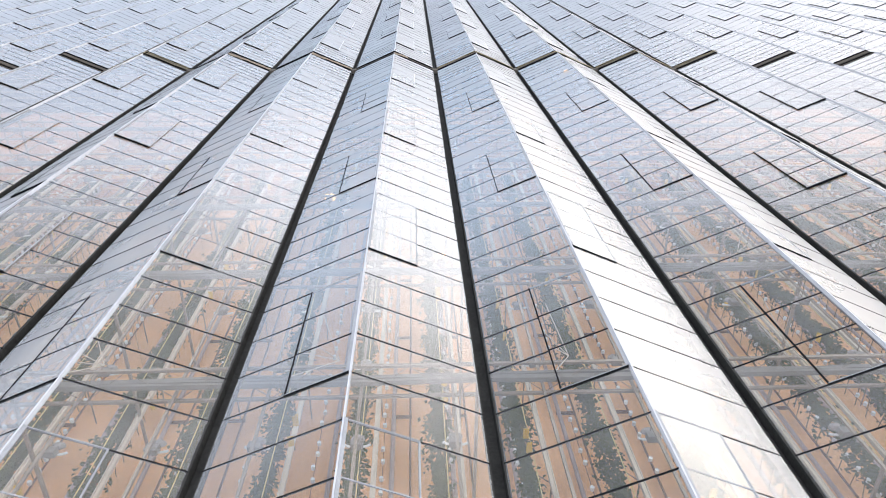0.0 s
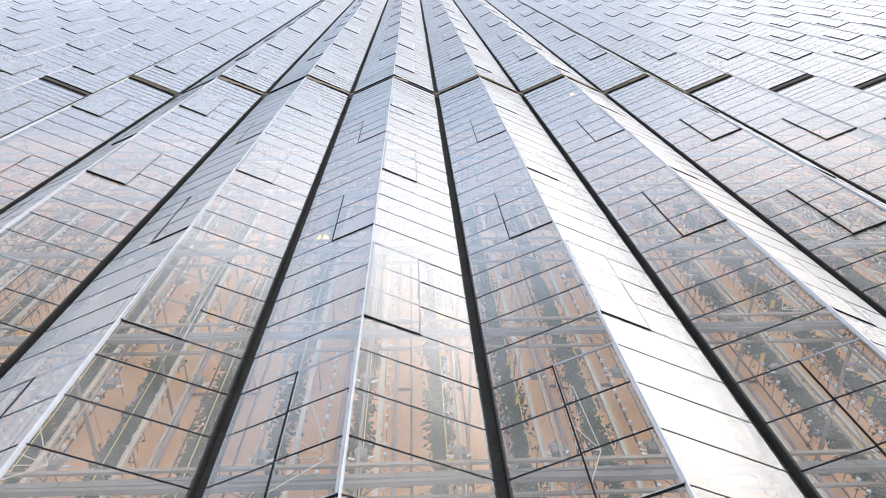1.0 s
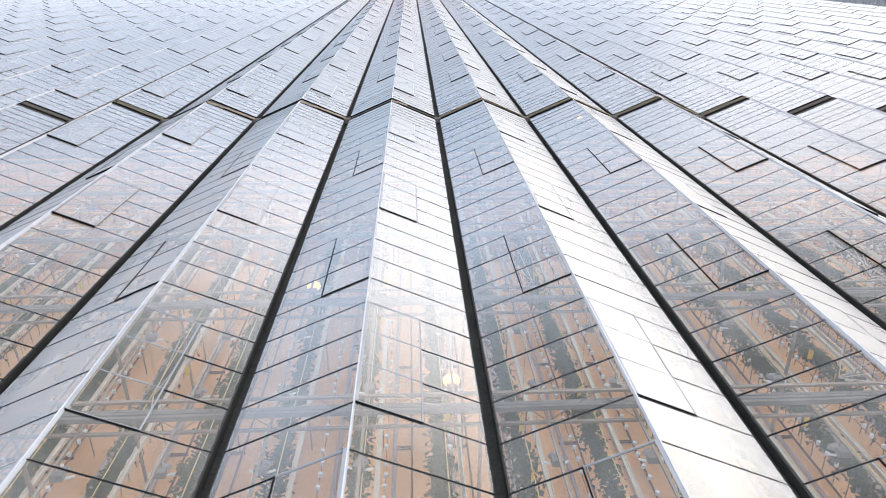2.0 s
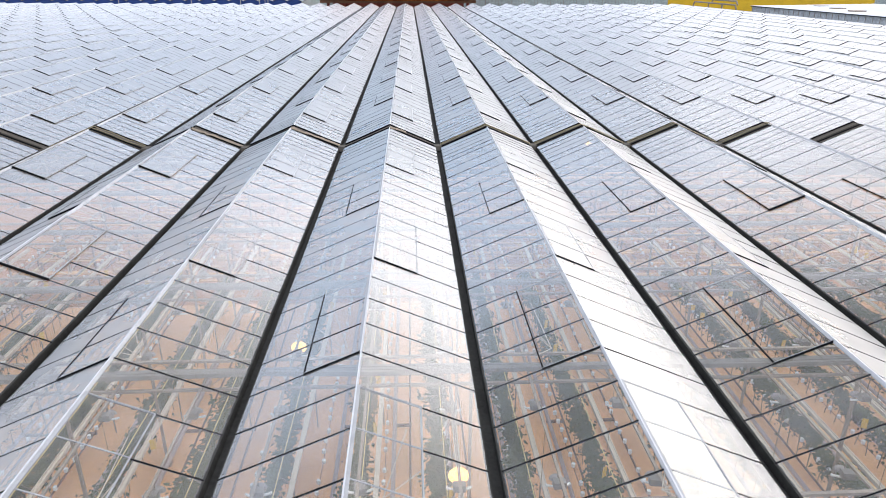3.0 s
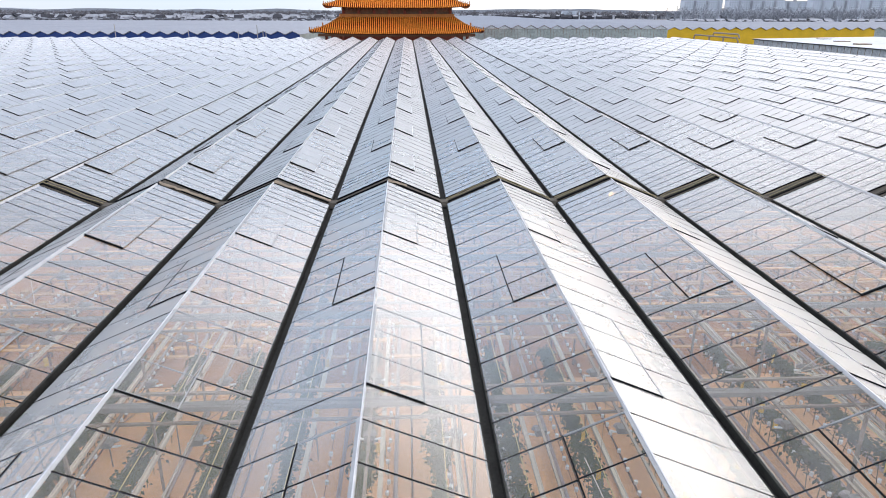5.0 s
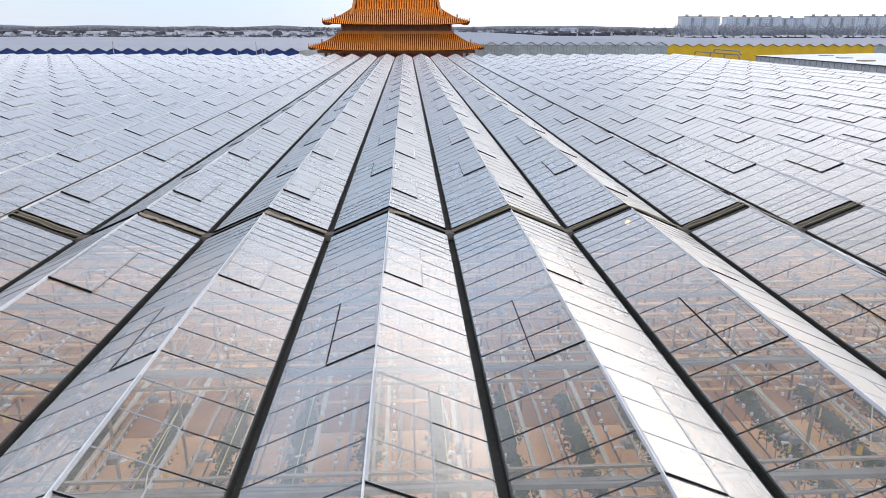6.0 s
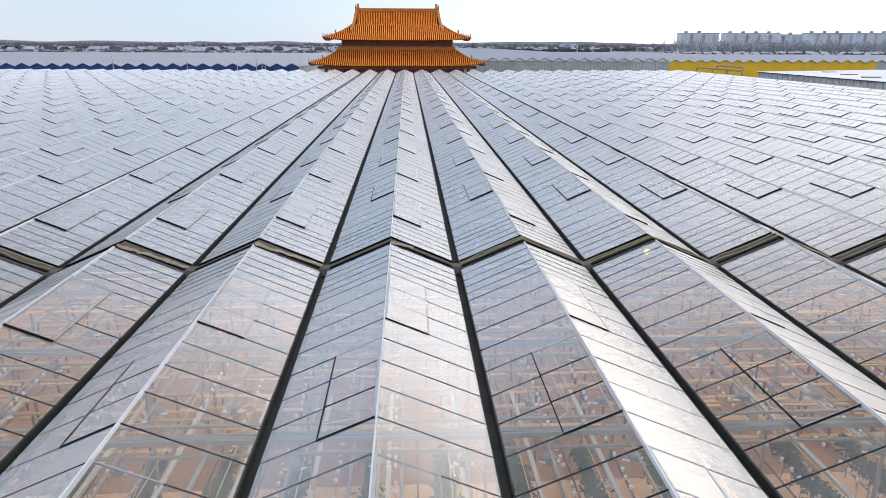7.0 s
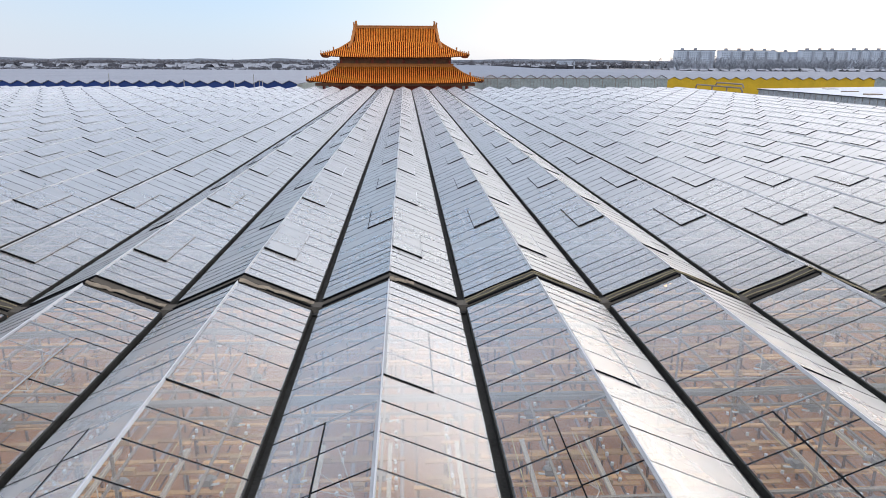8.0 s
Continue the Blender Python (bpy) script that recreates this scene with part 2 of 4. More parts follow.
def slab(g, o, d, n, u0, u1, y0, y1, h0, h1, mat=0, top=None, under=None, tilt=(0, 0, 0, 0)):
    """A flat solid on a slope, from u0 to u1 down it and y0 to y1 along it, between heights h0 and h1 over it."""
    flip = d.x > 0
    def q(u, y, h):
        p = o + d * u + n * h
        return (p.x, y, p.z)
    us = (u0, u1) if flip else (u1, u0)
    ring = [(us[0], y0), (us[1], y0), (us[1], y1), (us[0], y1)]
    g.hexa([q(u, y, h0 + e) for (u, y), e in zip(ring, tilt)], [q(u, y, h1 + e) for (u, y), e in zip(ring, tilt)], mat, top, under)


def jitter(s=0.004):
    return [rng.uniform(-s, s) for _ in range(4)]


roof = thing("glass_roof", "multi-span glasshouse roof of clear panes, dark bars and black gutters", "roof", kind="structure")
far_glass, far_bars, far_vent_frames, far_vent_glass = Geo(), Geo(), Geo(), Geo()
near_meshes = []
PANE = (GLASS_UNDER, GLASS)


def vent(o, d, n, y0, near):
    """A ridge vent: three panes in an aluminium frame, standing a little proud of the slope."""
    half, h = SLOPE * 0.51, 0.016 if near else 0.034
    gf = Geo() if near else far_vent_frames
    slab(gf, o, d, n, 0.02, half, y0 - (0.014 if near else 0.045), y0 - 0.002, 0.0, h + 0.012, 1)      # dark near edge, its backlit shade put into the colour
    slab(gf, o, d, n, 0.02, half, y0 - 0.003, y0 + 0.014, h, h + 0.010, 0)
    slab(gf, o, d, n, 0.02, half, y0 + 2.985, y0 + 3.0, h - 0.02, h + 0.008, 0)
    # slopes turned from the sun get dark edge and bars: shade put into material
    slab(gf, o, d, n, half - 0.02, half + 0.003, y0, y0 + 3.0, h - 0.02, h + 0.008, 1 if d.x < 0 else 0)
    slab(gf, o, d, n, 0.0, 0.05, y0, y0 + 3.0, h - 0.02, h + 0.02, 0)
    for k in (1, 2):
        slab(gf, o, d, n, 0.05, half - 0.02, y0 + k - 0.009, y0 + k + 0.009, h - 0.01, h + 0.006, 1 if d.x < 0 else 0)
    if near:
        ob = part("roof_vent", gf, (FRAME, BAR), roof, "three-pane ridge vent in a pale aluminium frame")
    for k in range(3):
        gp = Geo() if near else far_vent_glass
        slab(gp, o, d, n, 0.05, half - 0.02, y0 + k + 0.012, y0 + k + 0.988, h - 0.004, h, 0, 1, 0, jitter(0.004))
        if near:
            part("vent_pane", gp, PANE, ob)


for bay in bays:
    for side in (-1, 1):
        o, d, n = frame_of(bay, side)
        starts = vent_starts(side)
        for lines, vs, low in zip(pane_lines(side), starts, (True, False)):
            nearbay = abs(bay + 2) <= NEAR_X
            for y0 in vs:
                vent(o, d, n, y0, nearbay and low and y0 > NEAR_Y)
            for y0, y1 in zip(lines, lines[1:]):
                under_vent = any(v - 0.1 < y0 and y1 < v + 3.1 for v in vs)
                u0 = SLOPE * 0.51 if under_vent else 0.02
                near = nearbay and low and y0 > NEAR_Y
                g = Geo() if near else far_glass
                slab(g, o, d, n, u0, SLOPE, y0 + 0.012, y1 - 0.012, -0.004, 0.0, 0, 1, 0, jitter())
                if near:
                    near_meshes.append(g)
            for y0 in lines:
                inside = any(v + 0.1 < y0 < v + 2.9 for v in vs)
                slab(far_bars, o, d, n, SLOPE * 0.51 if inside else 0.0, SLOPE + 0.02, y0 - (0.0065 if y0 < 10 else 0.012), y0 + (0.0065 if y0 < 10 else 0.012), -0.02, 0.006)

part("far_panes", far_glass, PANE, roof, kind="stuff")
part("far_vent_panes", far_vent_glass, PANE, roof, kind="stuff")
part("far_vent_frames", far_vent_frames, (FRAME, BAR), roof, kind="stuff")
part("glazing_bars", far_bars, BAR, roof, kind="stuff")

for k in range(len(bays) + 1):
    x = X_MIN + SPAN * k
    g = Geo()
    for y0, y1 in ((Y_MIN, GAP0 + 0.05), (GAP1 - 0.05, Y_MAX)):
        g.box(x - 0.10, y0, GZ - 0.16, x + 0.10, y1, GZ - 0.14)
        for s in (-1, 1):
            g.box(*sorted((x + s * 0.085, x + s * 0.105))[:1], y0, GZ - 0.14, max(x + s * 0.085, x + s * 0.105), y1, GZ + 0.035)
            g.box(min(x + s * 0.105, x + s * 0.13), y0, GZ + 0.02, max(x + s * 0.105, x + s * 0.13), y1, GZ + 0.035)
    ob = part("gutter", g, GUTTER, roof, "black valley gutter")
    if abs(x) < 13:
        clips, rr = Geo(), random.Random(k)
        y = Y_MIN
        while y < 30:
            for s in (-1, 1):
                yy = y + rr.uniform(0, 0.2)
                if not GAP0 - 0.3 < yy < GAP1:
                    clips.box(x + s * 0.118 - 0.012, yy, GZ + 0.036, x + s * 0.118 + 0.012, yy + rr.uniform(0.06, 0.16), GZ + 0.05)
            y += 0.42
        part("pane_clips", clips, CLIP, ob, "grey pane clips along the gutter edge", "stuff")
for bay in bays:
    x = bay + SPAN / 2
    g = Geo()
    for y0, y1 in ((Y_MIN, GAP0), (GAP1, Y_MAX)):
        g.hexa([(x - 0.02, y0, RZ - 0.03), (x + 0.02, y0, RZ - 0.03), (x + 0.02, y1, RZ - 0.03), (x - 0.02, y1, RZ - 0.03)],
               [(x - 0.010, y0, RZ + 0.045), (x + 0.010, y0, RZ + 0.045), (x + 0.010, y1, RZ + 0.045), (x - 0.010, y1, RZ + 0.045)])
    part("ridge_cap", g, ALU, roof, "bright aluminium ridge bar")

# expansion joint: a recessed flashing that follows the folds of the roof
for bay in bays:
    g = Geo()
    for side in (-1, 1):
        o, d, n = frame_of(bay, side)
        slab(g, o, d, n, 0.0, SLOPE + 0.02, GAP0 + 0.012, GAP1 - 0.012, -0.07, -0.05, 0)
        slab(g, o, d, n, 0.0, SLOPE + 0.02, GAP0 - 0.005, GAP0 + 0.010, -0.07, 0.010, 1)
        slab(g, o, d, n, 0.0, SLOPE + 0.02, GAP0 + 0.26, GAP0 + 0.285, -0.06, 0.0, 1)
        slab(g, o, d, n, 0.0, SLOPE + 0.02, GAP0 + 0.42, GAP0 + 0.45, -0.06, -0.02, 0)
        slab(g, o, d, n, 0.0, SLOPE + 0.02, GAP1 - 0.010, GAP1 + 0.005, -0.07, 0.010, 1)
    part("joint_flashing", g, (FLASH, BAR), roof, "weathered brown expansion joint flashing")
for k in range(1, len(bays)):
    x = X_MIN + SPAN * k
    g = Geo()
    g.box(x - 0.14, GAP0 - 0.06, GZ - 0.12, x + 0.14, GAP1 + 0.06, GZ - 0.08)
    g.hexa([(x - 0.10, GAP0 + 0.1, GZ - 0.08), (x + 0.10, GAP0 + 0.1, GZ - 0.08), (x + 0.10, GAP1 - 0.1, GZ - 0.08), (x - 0.10, GAP1 - 0.1, GZ - 0.08)],
           [(x - 0.16, GAP0 + 0.2, GZ + 0.05), (x + 0.16, GAP0 + 0.2, GZ + 0.05), (x + 0.16, GAP1 - 0.2, GZ + 0.05), (x - 0.16, GAP1 - 0.2, GZ + 0.05)], 1)
    part("joint_plate", g, (GUTTER, FLASH), roof, "beige plate where the joint crosses a gutter")

# loose cables and a crumpled strip of sheeting that lie in the joint
CABLE = plain("dusty_yellow_cable", (0.36, 0.30, 0.17), 0.7)
SHEET = plain("crumpled_tan_sheeting", (0.30, 0.24, 0.17), 0.7, 0, 0.35, 4.0, 30)
for bay in (0.0, 4.0, 8.0, 12.0, -16.0):
    r = random.Random(int(bay) + 60)
    for strand in range(2):
        g, pts = Geo(), []
        for k in range(13):
            u = k / 6 - 1
            o, d, n = frame_of(bay, 1 if u > 0 else -1)
            p = o + d * (abs(u) * SLOPE) + n * (0.03 + r.uniform(0, 0.035))
            pts.append(Vector((p.x, GAP0 + 0.30 + 0.22 * strand + r.uniform(-0.07, 0.07), p.z)))
        g.tube(pts, 0.014, 5)
        tagged(new("cable", g.mesh("cable", CABLE)), "dusty yellow cable lying loose along the roof joint", "cable", "joint cables")
for bay in (-12.0, -8.0, -4.0):
    r = random.Random(int(bay) + 90)
    o, d, n = frame_of(bay, 1)
    g, reach, rows = Geo(), (0.35 if bay == -4.0 else 1.0), []
    for k in range(17):
        u = SLOPE * reach * k / 16
        y0, wide = GAP0 + 0.12 + 0.30 * k / 16 + r.uniform(-0.04, 0.04), 0.20 + r.uniform(-0.07, 0.07)
        rows.append([o + d * u + n * (h + r.uniform(0, 0.03)) + Vector((0, y, 0)) for y, h in ((y0, -0.02), (y0 + wide / 2, 0.03), (y0 + wide, -0.02))])
    for a, b in zip(rows, rows[1:]):
        for i in (0, 1):
            low = [p - n * 0.006 for p in (a[i], b[i], b[i + 1], a[i + 1])]
            g.hexa(low, [a[i], b[i], b[i + 1], a[i + 1]])
    tagged(new("sheeting_strip", g.mesh("sheeting_strip", SHEET)), "crumpled tan strip of sheeting lying in the roof joint", "sheeting", "sheeting strips")

# ---- inside the glasshouse ----
# orange lamp light is put into the floor, steel, screen and board colours
FLOOR = plain("lamplit_tan_floor", (0.84, 0.46, 0.225), 0.85, 0, 0.22, 0.6, 9)
STEEL = plain("lamp_warmed_steel", (0.31, 0.245, 0.185), 0.7, 0.0, 0.2, 2.0, 20)
SCREEN = plain("lamp_warmed_screen", (0.27, 0.24, 0.21), 0.9, 0, 0.25, 3, 30)
WHITE = plain("white_enamel", (0.78, 0.76, 0.72), 0.45, 0, 0.12)
CREAM = plain("cream_plastic", (0.66, 0.56, 0.44), 0.5, 0, 0.15)
LILAC = plain("grey_lilac_pipe_paint", (0.46, 0.36, 0.33), 0.5, 0, 0.2)
YELLOW = plain("yellow_twine", (0.75, 0.58, 0.24), 0.6, 0, 0.2)
TRAP = plain("yellow_sticky_card", (0.80, 0.50, 0.05), 0.4, 0, 0.15)
LEAF = plain("crop_leaf", (0.085, 0.094, 0.032), 0.7, 0, 0.5, 1.2, 14)
STEM = plain("dry_stem", (0.22, 0.17, 0.08), 0.8)
WOOD = plain("orange_board", (0.66, 0.36, 0.14), 0.7, 0, 0.3, 1.0, 14, per_object=0.3)
CARDBOARD = plain("brown_cardboard", (0.55, 0.33, 0.14), 0.8)
RUST = plain("brown_rail", (0.20, 0.11, 0.06), 0.7)

g = Geo(); g.box(X_MIN, Y_MIN, -0.3, X_MAX, Y_MAX, 0.0)
floor = tagged(new("floor", g.mesh("floor", FLOOR)), "glasshouse floor covering with lamp light put into its tan", "floor", kind="structure")

# path colour also holds the warm lamp light painted into the floor
PATHWAY = plain("lamp_tinted_path", (0.46, 0.205, 0.08), 0.85, 0, 0.35, 0.7, 7)
g = Geo(); g.box(X_MIN + 1, -2.6, 0.0, X_MAX - 1, 15.6, 0.02)
tagged(new("path", g.mesh("path", PATHWAY)), "dull brown cross path inside the glasshouse", "path", kind="structure")

# dark sheet added over the far floor to dim the inside there
DIM_SHEET = plain("dark_dimming_sheet", (0.09, 0.08, 0.07), 0.85, 0, 0.35, 0.5, 6)
g = Geo(); g.box(X_MIN + 1, 15.6, 0.0, X_MAX - 1, Y_MAX - 0.5, 0.02)
tagged(new("ground_cover", g.mesh("ground_cover", DIM_SHEET)), "dark sheet added under the far crop to dim the inside", "ground cover", kind="structure")

IN_X0, IN_X1 = -30.0, 34.0            # the stretch of the inside that can be seen through the glass
ROW0, ROW1 = Y_MIN + 0.6, -2.8        # crop rows
ROWS_X = [1.427 + 1.984 * k for k in range(-12, 13)]
BOB_X = [1.26 + 1.58 * k for k in range(-15, 17)]


# lattice girders, with the folded shade screen beside each
def girder(y):
    e = thing("lattice_girder", "grey galvanised lattice girder under the glass roof", "girder", "lattice girders", at=(0, y, 0))
    for name, z, h in (("top_chord", 5.70, 0.05), ("bottom_chord", 5.05, 0.05)):
        g = Geo(); g.box(IN_X0, -0.03, z, IN_X1, 0.03, z + h)
        part(name, g, STEEL, e)
    g = Geo()
    n = int((IN_X1 - IN_X0) / 0.8)
    for k in range(n):
        a, b = (5.10, 5.70) if k % 2 else (5.70, 5.10)
        x = IN_X0 + 0.8 * k
        g.rod((x, 0, a), (x + 0.8, 0, b), 0.008, 4)
    part("lattice", g, STEEL, e)
    return e


def screen(y):
    """A shade screen drawn together into a loose bundle of folds."""
    e = thing("folded_screen", "grey shade screen folded in a bundle along a girder", "shade screen", "folded screens", at=(0, y, 0))
    r = random.Random(int(y * 10))
    g = Geo()
    for k in range(3):
        yy = -0.10 + 0.07 * k
        pts = [(IN_X0 + 2.0 * i, yy + r.uniform(-0.012, 0.012), 5.46 + r.uniform(-0.03, 0.03)) for i in range(int((IN_X1 - IN_X0) / 2) + 1)]
        for p, q in zip(pts, pts[1:]):
            g.hexa([(p[0], p[1], p[2] - 0.09), (q[0], q[1], q[2] - 0.09), (q[0], q[1] + 0.05, q[2] - 0.07), (p[0], p[1] + 0.05, p[2] - 0.07)],
                   [(p[0], p[1] + 0.01, p[2]), (q[0], q[1] + 0.01, q[2]), (q[0], q[1] + 0.05, q[2] + 0.015), (p[0], p[1] + 0.05, p[2] + 0.015)])
    part("fabric", g, SCREEN, e)
    return e


for k in range(-11, 9):
    y = -0.45 + 4 * k
    girder(y)
    screen(y + 0.02)

# steel posts under every second gutter
post = thing("steel_post", "square galvanised steel post holding up a gutter", "post", "posts", at=(0, -0.45, 0))
POST = plain("dull_brown_steel", (0.34, 0.27, 0.21), 0.7)
g = Geo(); g.box(-0.03, -0.03, 0, 0.03, 0.03, GZ - 0.17); part("shaft", g, POST, post)
g = Geo(); g.box(-0.10, -0.10, 0, 0.10, 0.10, 0.05); part("foot_plate", g, STEEL, post)
for x in range(-24, 33, 8):
    for k in range(-11, 9):
        if (x, k) != (0, 0):
            copy_thing(post, pose(x, -0.45 + 4 * k, 0))

# crop rows: stems and leaves, a few meshes shared by all rows
def leaf_mesh(seed, dense=430, big=1.0):
    r = random.Random(seed)
    g = Geo()
    length = ROW1 - ROW0
    n = int(length * dense)
    for _ in range(n):
        y = r.random() * length
        swell = 0.22 + 0.08 * math.sin(y * 1.9 + seed) + 0.07 * math.sin(y * 5.3 + 2 * seed)
        z = 1.42 - abs(r.gauss(0, 0.22)) + 0.08 * math.sin(y * 3.1 + seed)
        if z < 0.6:
            continue
        x = max(-0.45, min(0.45, r.gauss(0, swell * 0.58)))
        s = r.uniform(0.05, 0.11) * big
        a, t = r.uniform(0, 6.28), r.uniform(-0.9, 0.5)
        d = Vector((math.cos(a) * math.cos(t), math.sin(a) * math.cos(t), math.sin(t)))
        w = d.cross(Vector((0, 0, 1))).normalized() * s * 0.5
        p = Vector((x, y, z))
        up = Vector((0, 0, 0.25 * s))
        tip, mid = p + d * 1.5 * s, p + d * 0.7 * s
        i = len(g.v)
        g.v += [tuple(q) for q in (p, mid + w + up, tip, mid - w + up, mid)]
        g.f += [(i, i + 4, i + 1), (i + 4, i + 2, i + 1), (i, i + 3, i + 4), (i + 4, i + 3, i + 2)]
        g.m += [0] * 4
    for k in range(int(length / 0.5)):
        y = 0.25 + 0.5 * k
        g.rod((0, y, 0.3), (r.uniform(-0.1, 0.1), y + r.uniform(-0.1, 0.1), 1.3), 0.012, 4, 1)
    return g.mesh("crop_row", LEAF, STEM)


crops = [leaf_mesh(s) for s in (1, 2, 3)]
sparse = [leaf_mesh(s, 40, 4.6) for s in (4, 5)]
for k, x in enumerate(ROWS_X):
    ob = tagged(new("crop_row", crops[(k * 2) % 3]), "tall row of dark green vine crop in the glasshouse", "crop row", "crop rows", "stuff")
    ob.location = (x, ROW0, 0)
for k in range(-24, 34):
    for j in range(3):
        ob = tagged(new("crop_row", sparse[(k + j) % 2]), "tall row of dark green vine crop in the glasshouse", "crop row", "crop rows", "stuff")
        ob.location = (1.427 + 1.984 * k, 16.0 + 42.5 * j, 0.9)

# per row: trough, twine, heating pipe, white pots along the row
def row_kit(x):
    length = ROW1 - ROW0
    e = thing("wire_rail", "white crop wire rail with a yellow twine beside it", "rail", "crop wire rails", at=(x, ROW0, 0))
    g = Geo(); g.box(0.41, 0, 1.40, 0.53, length + 3, 1.46); g.box(0.41, 0, 1.46, 0.43, length + 3, 1.50); g.box(0.51, 0, 1.46, 0.53, length + 3, 1.50)
    part("rail", g, CREAM, e)
    g = Geo(); g.rod((0.136, 0, 1.62), (0.136, length + 3, 1.62), 0.013, 5)
    part("twine", g, YELLOW, e)
    for k in range(11):
        g = Geo(); g.rod((0.47, 4.0 * k + 0.6, 0), (0.47, 4.0 * k + 0.6, 1.40), 0.02, 5); g.rod((0.47, 4.0 * k + 0.6, 1.36), (0.136, 4.0 * k + 0.6, 1.62), 0.012, 4)
        part("stand", g, STEEL, e)


def pipe_kit(x):
    length = ROW1 - ROW0
    h = thing("heating_pipe", "dull lilac heating pipe on low brackets beside the crop", "pipe", "heating pipes", at=(x, ROW0, 0))
    g = Geo(); g.rod((0.36, 0, 0.16), (0.36, length + 18, 0.16), 0.06, 8)
    part("pipe", g, LILAC, h)
    g = Geo(); g.rod((0.82, 0, 0.10), (0.82, length + 18, 0.10), 0.03, 6)
    part("return_pipe", g, RUST, h)
    for k in range(10):
        g = Geo(); g.box(0.32, 4.0 * k + 0.5, 0, 0.86, 4.0 * k + 0.56, 0.08)
        part("bracket", g, RUST, h)


for x in ROWS_X:
    row_kit(x)
for k in range(-14, 16):
    pipe_kit(2.55 + 1.55 * k)

g = Geo()
r = random.Random(5)
for x in BOB_X:
    y = ROW0 + r.random()
    while y < ROW1 + 6:
        for _ in range(r.choice((2, 3, 4, 4))):
            xx, yy, zz = x + r.uniform(-0.03, 0.03), y, 1.2
            g.rod((xx, yy, zz - 0.05), (xx, yy, zz + 0.05), 0.05, 7)
            y += r.uniform(0.36, 0.44)
        y += r.uniform(0.1, 0.5)
tagged(new("twine_bobbins", g.mesh("twine_bobbins", WHITE)), "small white twine bobbins hanging in lines along the crop", "bobbins", kind="stuff")
g = Geo()
for x in BOB_X:
    g.rod((x, ROW0, 1.14), (x, ROW1 + 6, 1.14), 0.010, 4)
tagged(new("bobbin_wires", g.mesh("bobbin_wires", RUST)), "thin brown wires that carry the bobbins", "wires", kind="stuff")


# grow lamps in a grid under the girders
def lit(name, color, strength):
    m, nt, bsdf, out = material(name)
    bsdf.inputs["Emission Color"].default_value = (*color, 1)
    bsdf.inputs["Emission Strength"].default_value = strength
    bsdf.inputs["Base Color"].default_value = (*color, 1)
    return m


DISH = plain("grey_lamp_dish", (0.34, 0.30, 0.27), 0.6, 0.0, 0.15)
BULB_ON = lit("glowing_lamp", (1.0, 0.52, 0.12), 2.2)


def reflector():
    """A shallow white dish open downwards, with a rounded back."""
    g = Geo()
    n, rings = 12, [(0.03, 0.05), (0.06, 0.045), (0.085, 0.015), (0.095, -0.02)]
    base = len(g.v)
    for rr, z in rings:
        for k in range(n):
            a = 2 * math.pi * k / n
            g.v.append((rr * 1.25 * math.cos(a), rr * 0.8 * math.sin(a), z))
    for i in range(len(rings) - 1):
        for k in range(n):
            j = (k + 1) % n
            g.f.append((base + i * n + k, base + (i + 1) * n + k, base + (i + 1) * n + j, base + i * n + j)); g.m.append(0)
    g.f.append(tuple(base + k for k in reversed(range(n)))); g.m.append(0)
    return g.mesh("reflector", DISH)


def rim():
    g = Geo()
    pts = [(0.2 * math.cos(a), -0.125 + 0.05 * math.sin(a) * -1, -0.02) for a in [math.pi * k / 8 for k in range(9)]]
    for p, q in zip(pts, pts[1:]):
        g.rod(p, q, 0.022, 5)
    return g.mesh("rim", WHITE)


def grow_lamp(at, on=False):
    e = thing("grow_lamp", "glowing warm grow lamp with a white reflector" if on else "unlit grow lamp with a white reflector and grey ballast", "lamp", "grow lamps", at=at)
    part("reflector", reflector(), DISH, e)
    part("rim", rim(), WHITE, e)
    g = Geo(); g.box(-0.10, -0.30, 0.02, 0.10, -0.16, 0.14)
    part("ballast", g, SCREEN, e)
    g = Geo(); g.rod((0, -0.1, 0.10), (0, -0.1, 0.22), 0.012, 5)
    part("hanger", g, STEEL, e)
    if on:
        g = Geo()
        rings = [[(0.17 * math.cos(b) * math.cos(a), 0.13 * math.cos(b) * math.sin(a), 0.10 + 0.13 * math.sin(b)) for a in [math.pi * k / 8 for k in range(16)]]
                 for b in [math.pi * (i / 8 - 0.5) for i in range(9)]]
        for lo, hi in zip(rings, rings[1:]):
            for k in range(16):
                g.quad(lo[k], lo[(k + 1) % 16], hi[(k + 1) % 16], hi[k])
        part("bulb", g, BULB_ON, e, "glowing warm bulb")
    return e


LIT = ((-3, 5), (-1, 3), (4, 14))
lamp = None
for i in range(-12, 15):
    for j in range(0, 20):
        at = (1.16 + 1.6 * i, -25.4 + 2.1 * j, 4.98)
        if (i, j) in LIT:
            grow_lamp(at, True)
        elif (i * 3 + j * 5) % 7 == 0:
            continue
        elif lamp is None:
            lamp = grow_lamp(at)
        elif abs(at[0]) < 16:
            copy_thing(lamp, pose(*at, 0, 0, rng.uniform(-8, 8)))
for i in range(-12, 15):
    x = 1.16 + 1.6 * i
    g = Geo(); g.box(x - 0.025, -30, 5.20, x + 0.025, 18, 5.24)
    tagged(new("lamp_rail", g.mesh("lamp_rail", STEEL)), "thin grey steel rail that carries the grow lamps", "rail", "lamp rails")

